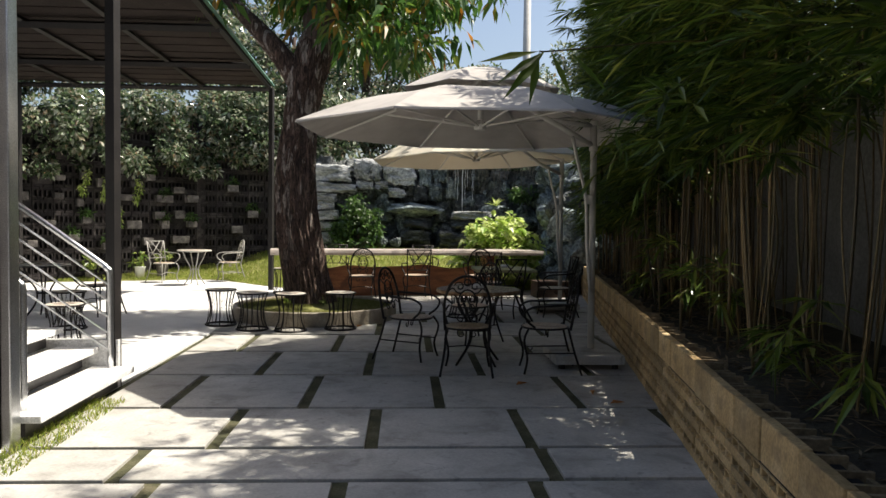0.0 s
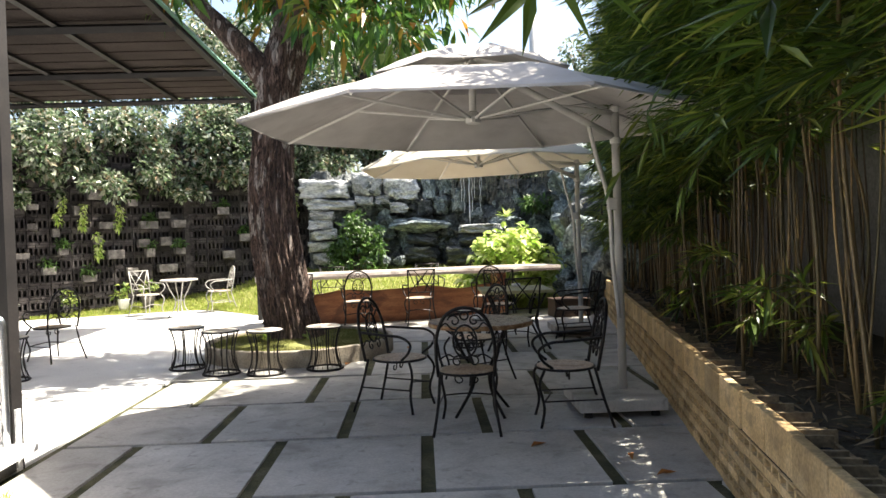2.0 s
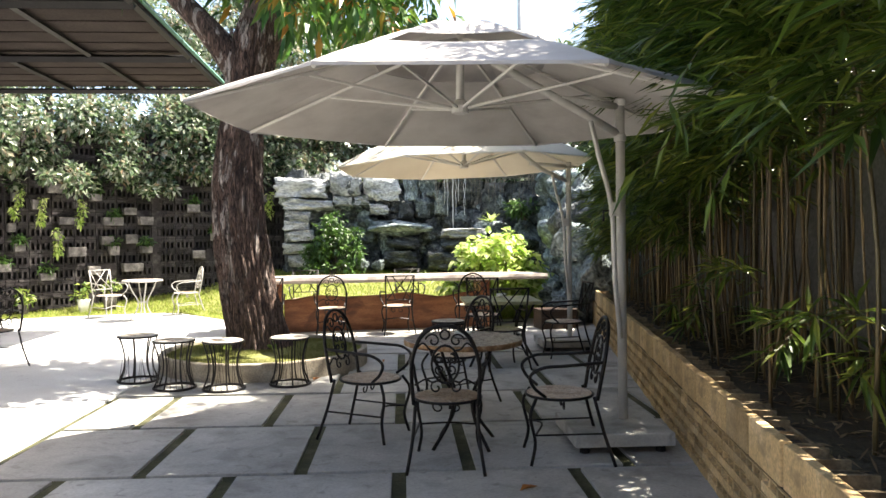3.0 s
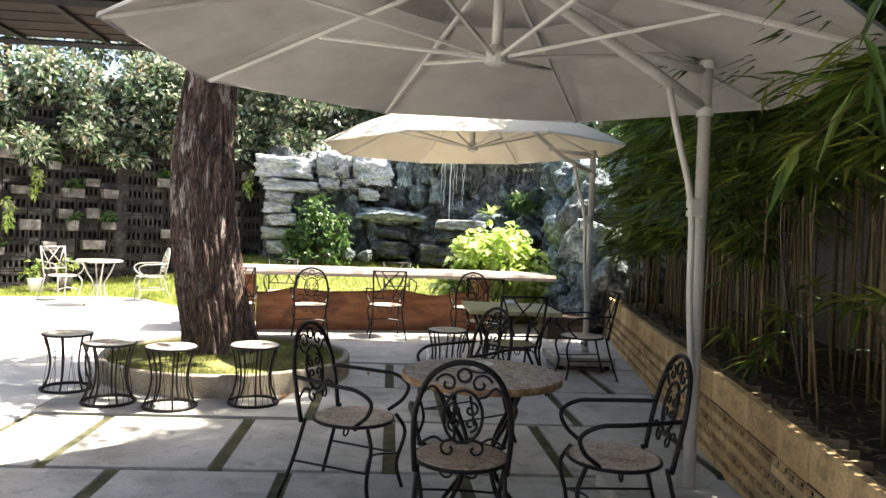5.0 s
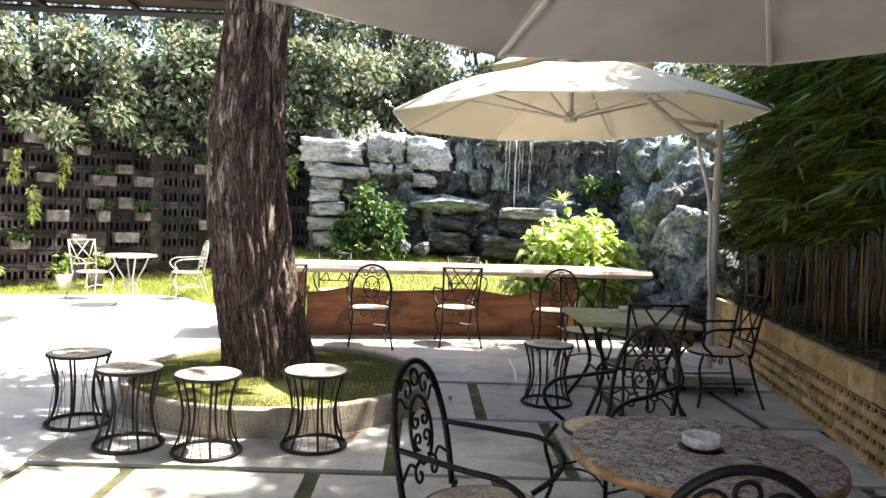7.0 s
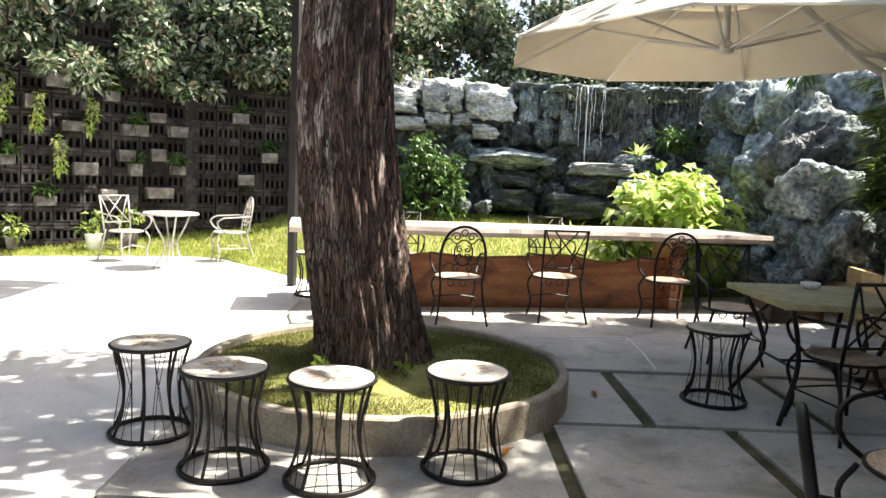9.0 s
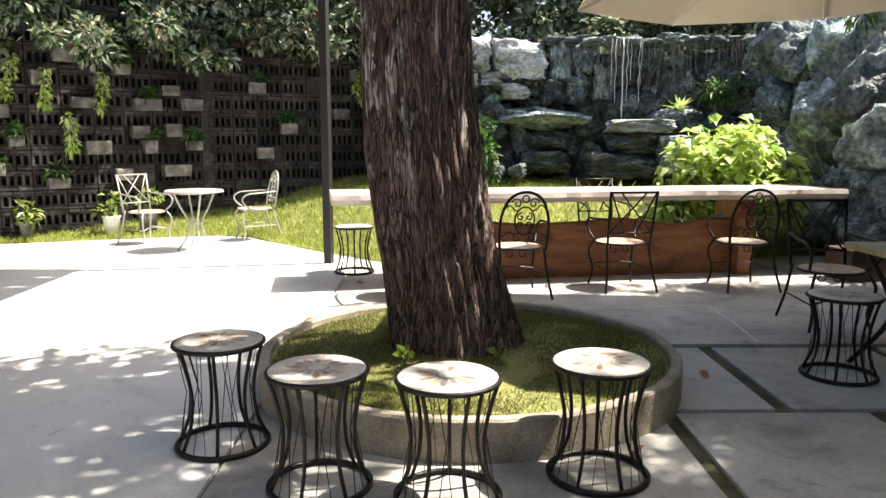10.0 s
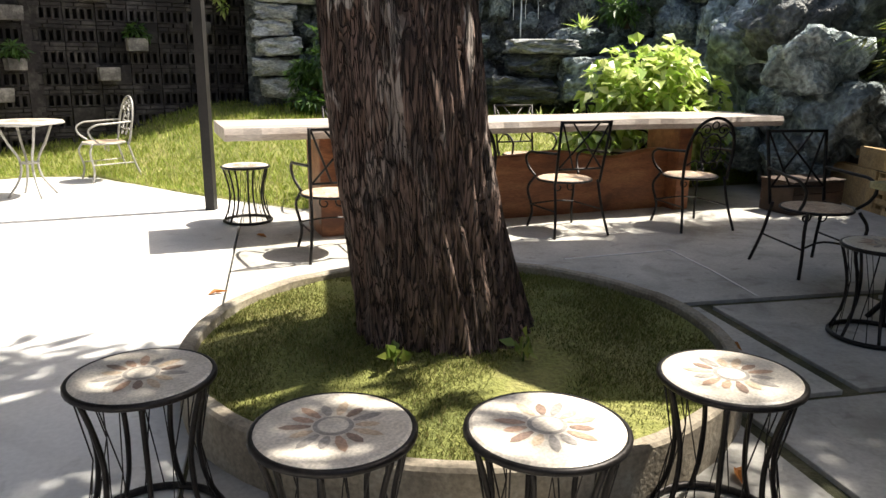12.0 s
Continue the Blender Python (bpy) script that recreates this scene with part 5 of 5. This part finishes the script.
random.seed(21)
LA, LB = (WALL_A[1] - WALL_A[0]).length, (WALL_B[1] - WALL_B[0]).length
POT = "small weathered pot hung on the openwork wall"
for u, z, w, pl in ((3.7, 1.86, 0.36, "none"), (4.6, 1.84, 0.42, "tuft"), (5.3, 1.86, 0.30, "none"), (4.97, 1.45, 0.26, "none"), (4.47, 1.43, 0.26, "none"), (5.3, 1.24, 0.24, "tuft"), (3.86, 1.19, 0.36, "none"), (5.0, 0.84, 0.44, "none"), (3.49, 2.5, 0.34, "none"), (4.95, 2.08, 0.28, "none"), (4.61, 1.20, 0.20, "tuft"), (3.95, 2.18, 0.22, "trail"), (3.16, 2.16, 0.26, "trail"), (3.5, 1.52, 0.18, "trail"), (3.3, 0.72, 0.30, "tuft"), (4.2, 0.80, 0.24, "none"), (4.25, 2.36, 0.24, "tuft")):
    wall_pot(WALL_A, u, z, w, random.choice((0.15, 0.18, 0.2)), pl, M_POT, POT)
for row, z in enumerate((0.9, 1.35, 1.8, 2.25)):
    u = 0.7 + 0.3 * (row % 2)
    while u < 2.9:
        wall_pot(WALL_A, u, z + random.uniform(-0.12, 0.12), random.choice((0.15, 0.2, 0.26, 0.32)), random.choice((0.12, 0.15, 0.18)), random.choice(("tuft", "none", "none", "none", "trail" if row > 2 else "tuft")), M_POT, POT)
        u += random.uniform(0.4, 0.85)
for u, z, pl in ((0.8, 2.15, "tuft"), (1.3, 1.5, "tuft"), (2.2, 1.75, "none"), (0.9, 1.1, "none"), (2.5, 2.4, "trail")):
    wall_pot(WALL_B, u, z, 0.28, 0.18, pl, M_POT, "small weathered pot hung on the openwork wall")
for x, y, s, mt in ((-6.9, 17.65, 0.24, M_POT), (-5.9, 18.05, 0.28, M_WHITEPOT), (-5.45, 18.25, 0.34, M_POT)):
    t = thing("flower_pot", "pale pot with a leafy plant on the lawn edge", "plant pot", "pots on the lawn", m=rz(x, y, lawn_z(x, y)))
    part("pot", lathe([(s * 0.30, -0.03), (s * 0.42, s * 0.9), (s * 0.46, s * 0.95), (s * 0.46, s), (s * 0.38, s), (s * 0.36, s * 0.9), (0.001, s * 0.88)], 20), mt, t, smooth=True)
    cloud_leaves("plant", [(random.uniform(-0.12, 0.12), random.uniform(-0.12, 0.12), s + random.uniform(0.03, 0.28), 0.10) for _ in range(5)], 16, 0.11, 0.45, M_LIME2, t, "yellow-green leaves")

# ---- bamboo in the raised bed ----
def bamboo(y, seed, height, culms, skirt, reach):
    """Bare culms below, twigs with fans of long leaves above the skirt height."""
    random.seed(seed)
    bx = planter_x(y) + 0.75
    t = thing("bamboo_clump", "dense bamboo clump arching over the raised bed", "bamboo", "bamboo clumps", m=rz(bx, y, 0.51))
    P, D, S = [], [], []

    def fan(at, way, n, size):
        for k in range(n):
            a = radians(-58 + 116 * (k + random.random()) / n)
            d = Matrix.Rotation(a, 3, "Z") @ way
            P.append(tuple(at + way * random.uniform(-0.05, 0.02)))
            D.append((d.x, d.y, d.z * 0.6 + random.gauss(-0.16, 0.22)))
            S.append(size * random.uniform(0.65, 1.15))

    def twig(p, way, length, fans):
        line = smooth_line([tuple(p), tuple(p + way * length * 0.55 + Vector((0, 0, 0.07 * length))), tuple(p + way * length + Vector((0, 0, -0.12 * length)))], 4)
        for _ in range(fans):
            i = len(line) - 1 - int(random.random() ** 1.5 * len(line) * 0.75)
            side = Matrix.Rotation(random.gauss(0, 0.5), 3, "Z") @ way
            fan(line[i], side, random.choice((4, 5, 6, 7)), 0.27)
        return line

    for k in range(culms):
        x0, y0 = random.uniform(-0.42, 0.75), random.uniform(-0.75, 0.75)
        h = height * random.uniform(0.75, 1.1)
        lx, ly = random.uniform(-0.5, 0.2) * reach, random.uniform(-0.3, 0.3)
        line = smooth_line([(x0, y0, -0.08), (x0 + random.gauss(0, 0.05) + lx * 0.06, y0 + random.gauss(0, 0.10) + ly * 0.15, h * 0.3), (x0 + lx * 0.4, y0 + ly * 0.5, h * 0.65), (x0 + lx * 1.5, y0 + ly, h)], 6)
        q = len(line)
        rc = random.uniform(0.007, 0.0145)
        part("culm", rod(line, [rc * (1 - 0.6 * i / q) for i in range(q)], 5), M_CULM, t, smooth=True)
        for i, p in enumerate(line):
            if p.z > skirt + 0.45 * random.random() + 0.25 * (x0 > 0.2):
                for _ in range(3):
                    a = random.gauss(math.pi * 1.08, 1.15)
                    twig(p, Vector((math.cos(a), math.sin(a), random.uniform(-0.3, 0.25))).normalized(), random.uniform(0.15, 0.7), 2)
    # long twigs that lean out over the path
    for k in range(30):
        base = Vector((random.uniform(-0.45, -0.05), random.uniform(-0.75, 0.75), skirt + 0.05 + random.random() ** 1.5 * (height - skirt - 1.0)))
        way = Vector((-random.uniform(0.5, 1.0), random.uniform(-0.9, 0.2), random.uniform(-0.22, 0.22))).normalized()
        line = twig(base, way, random.uniform(0.5, 1.0) * min(1.0, reach + 0.15), 6)
        part("twig", rod(line, 0.004, 4), M_TWIG, t)
    n = len(P)
    Ln = np.array(S)
    blades("foliage", P, D, unit(n) * 0.45 + [0, 0, 1], Ln, Ln * rng.uniform(0.10, 0.14, n), M_BAMBOO, t, "slender dark green leaves", droop=0.16)
    return t


for k, (y, h, c, skirt, reach) in enumerate(((1.9, 4.9, 14, 1.6, 0.9), (3.3, 4.9, 15, 1.5, 1.0), (4.7, 4.5, 17, 1.4, 1.1), (6.1, 4.0, 24, 1.45, 1.15), (7.5, 4.2, 30, 1.4, 0.9), (8.9, 5.3, 32, 1.25, 0.7), (10.2, 5.8, 36, 1.0, 0.7), (11.6, 5.2, 36, 0.95, 0.5), (12.9, 5.2, 38, 0.85, 0.5), (13.9, 5.0, 38, 0.8, 0.4))):
    bamboo(y, 70 + k, h, c, skirt, reach)


def spray(base, tip, label, n, size):
    """One arching bamboo twig with long leaves near its tip."""
    b, e = Vector(base), Vector(tip)
    t = thing("bamboo_twig", label, "bamboo", "bamboo twigs", m=Matrix.Translation(b))
    v = e - b
    line = smooth_line([(0, 0, 0), tuple(v * 0.5 + Vector((0, 0, 0.18))), tuple(v)], 6)
    part("twig", rod(line, [0.006 * (1 - 0.6 * i / len(line)) for i in range(len(line))], 5), M_CULM, t)
    P, D = [], []
    for k in range(n):
        p = line[-1 - int(random.random() ** 2 * len(line) * 0.7)]
        P.append(tuple(p))
        D.append(tuple(v.normalized() * 0.6 + Vector((random.gauss(0, 0.5), random.gauss(0, 0.5), random.gauss(-0.35, 0.3)))))
    Ln = rng.uniform(0.75, 1.25, n) * size
    blades("leaves", P, D, unit(n) * 0.5 + [0, 0, 1], Ln, Ln * 0.14, M_BAMBOO, t, droop=0.3, kind="")


random.seed(5)
fan = thing("bamboo_twig", "long-leaved bamboo twig hanging over the path", "bamboo", "bamboo twigs", m=Matrix.Translation((1.05, 4.36, 2.40)))
part("twig", rod(smooth_line([(1.5, 0.45, 0.2), (0.8, 0.2, 0.12), (0.1, 0.02, 0.01), (0, 0, 0)], 5), 0.005, 5), M_CULM, fan)
WAYS = ((-0.06, -0.05, -0.30), (-0.26, -0.24, -0.30), (-0.35, -0.14, -0.09), (-0.30, -0.30, -0.23), (-0.28, 0.02, -0.05), (0.10, -0.15, -0.30), (0.22, -0.1, -0.26))
ROOTS = [(0.03 * (k % 2), 0, 0) if k < 5 else (0.06 + 0.1 * (k - 5), 0, 0.01) for k in range(7)]
blades("leaves", ROOTS, WAYS, [(0.3, -1, 0.5)] * 7, [Vector(w).length for w in WAYS], [0.052, 0.055, 0.046, 0.048, 0.04, 0.045, 0.04], M_BAMBOO, fan, fold=0.1, droop=0.02, kind="")
for base, tip in (((2.6, 6.6, 2.55), (2.0, 6.2, 2.2)), ((2.75, 6.5, 2.12), (1.85, 6.25, 1.84)), ((2.75, 6.4, 2.3), (2.05, 6.3, 2.06)), ((2.7, 6.1, 2.0), (2.1, 5.9, 1.72))):
    spray(base, tip, "long-leaved bamboo twig hanging over the path", 9, 0.21)
for k in range(18):
    y = random.uniform(3.2, 10.5)
    x = planter_x(y)
    spray((x + 0.6, y, 0.62), (x + random.uniform(0.0, 0.5), y + random.uniform(-0.5, 0.1), random.uniform(0.72, 1.35)), "young bamboo shoot leaning over the bed edge", 20, 0.22)

# ---- dry leaves on the soil of the bed ----
n = 2600
U = rng.uniform(0.2, LEN - 0.3, n)
W = rng.uniform(0.26, 1.3, n)
litter = blades("leaf_litter", np.stack([W, U, np.full(n, 0.532) + rng.random(n) * 0.02], 1), unit(n) * [1, 1, 0.25], unit(n) * 0.4 + [0, 0, 1], rng.uniform(0.06, 0.16, n), rng.uniform(0.012, 0.025, n), M_LITTER, bed, "dry brown bamboo leaves", kind="stuff")

# ---- grass at the foot of the stair ----
n = 1500
X = rng.uniform(-2.16, -1.88, n)
Y = rng.uniform(4.55, 6.3, n)
D = np.stack([rng.normal(0, 0.5, n), rng.normal(0, 0.5, n), np.ones(n)], 1)
tagged(blades("grass_strip", np.stack([X, Y, np.full(n, -0.01)], 1), D, unit(n), rng.uniform(0.03, 0.07, n), rng.uniform(0.005, 0.009, n), M_GRASS, None, "yellow-green grass strip beside the steps", kind="stuff"), category="grass")

# ---- fallen leaves ----
for x, y, a in ((1.38, 6.9, 30), (1.95, 6.55, 80), (2.05, 6.2, 10), (-0.2, 12.9, 50), (0.4, 11.6, 100), (-0.3, 10.5, 70), (-2.2, 13.0, 20), (-1.95, 14.5, 140)):
    t = thing("fallen_leaf", "curled orange dead leaf on the paving", "leaf", "fallen leaves", m=rz(x, y, 0.004 if y < 12 else 0.004, a))
    blades("blade", [(-0.05, 0, 0.0), (0.0, 0.01, 0.0)], [(1, 0.1, 0.12), (1, -0.5, 0.2)], [(0, 0, 1), (0.2, 0, 1)], [0.11, 0.08], [0.04, 0.03], M_DEADLEAF, t, fold=0.5, kind="")

# ---- paving slabs ----
LINES = [12.25, 11.03, 9.80, 8.575, 7.33, 6.09, 5.07, 4.46, 3.25, 2.05, 0.85, -0.35, -1.55, -2.75, -4.0]
EVEN, ODD = [-2.12, -1.05, -0.02, 1.08, 2.15, 3.2, 4.2], [-2.12, -1.52, -0.46, 0.62, 1.76, 2.8, 4.2]
for r, (ya, yb) in enumerate(zip(LINES[1:], LINES)):
    xs = EVEN if r % 2 == 1 else ODD
    if r in (5, 6):
        xs = [-2.12, -0.90, 0.12, 1.18, 2.3, 4.2] if r == 5 else [-2.12, -1.30, 1.22, 2.4, 4.2]
    for xa, xb in zip(xs, xs[1:]):
        if r in (0, 1) and xb < 0.1:
            continue
        xa2 = max(xa, -0.02) if r in (0, 1) else xa
        if xa2 > planter_x(yb) + 0.05 or xb - xa2 < 0.2:
            continue
        bm = boxed(xa2 + 0.045, xb - 0.045, ya + 0.028, yb - 0.028, -0.055, 0.0, 0.006)
        part("slab", bm, M_SLAB, pavement)

# ---- blocks of the raised bed ----
CAPW = (0.36, 0.42, 0.48)
cap_me = [mesh_of("cap_block", boxed(0, 0.055, 0.006, w - 0.006, 0, 0.20, 0.008), M_TAN) for w in CAPW]
u = 0.0
while u < LEN - 0.5:
    i = random.choice((0, 1, 1, 2))
    piece("cap_block", cap_me[i], bed, Matrix.Translation((random.uniform(-0.005, 0.006), u, 0.412 + random.uniform(-0.004, 0.004))))
    u += CAPW[i]
BW, BH = 0.235, 0.102
bm = bmesh.new()
box(bm, 0, 0.035, 0.003, BW - 0.003, 0, 0.048, 0.004)
box(bm, 0.002, 0.035, 0.003, BW - 0.003, BH - 0.011, BH - 0.004)
for y0, y1 in ((0.003, 0.017), (BW / 2 - 0.012, BW / 2 + 0.012), (BW - 0.017, BW - 0.003)):
    box(bm, 0.006, 0.03, y0, y1, 0.048, BH - 0.011)
brick_me = mesh_of("slotted_brick", bm, M_TAN)
for j in range(4):
    for i in range(int(LEN / BW)):
        u = i * BW + (BW / 2 if j % 2 else 0)
        if u < 1.5 or u > 14.2 or u + BW > LEN:
            continue
        piece("slotted_brick", brick_me, bed, Matrix.Translation((random.uniform(-0.004, 0.004), u, -0.004 + j * BH)) @ Matrix.Rotation(random.uniform(-0.012, 0.012), 4, "Z"))
part("mortar_bed", boxed(0.012, 0.05, 1.5, 14.3, 0.400, 0.412), M_SHADEMORTAR, bed)
# broken hollow blocks whose webs stick up behind the capping
ribs = bmesh.new()
u = 0.3
while u < LEN - 0.3:
    top = 0.565 + random.uniform(0, 0.04)
    box(ribs, 0.058, 0.20 + random.uniform(-0.03, 0.03), u, u + 0.02, 0.50, top)
    u += random.choice((0.07, 0.075, 0.08, 0.16))
part("hollow_block_ribs", ribs, M_OLDTAN, bed, "broken hollow block tops", kind="stuff")
part("back_edge", boxed(0.195, 0.215, 0.3, LEN - 0.3, 0.5, 0.555), M_OLDTAN, bed)
part("end_course", boxed(0.0, 0.10, 14.25, LEN, -0.05, 0.405), M_TAN, bed)
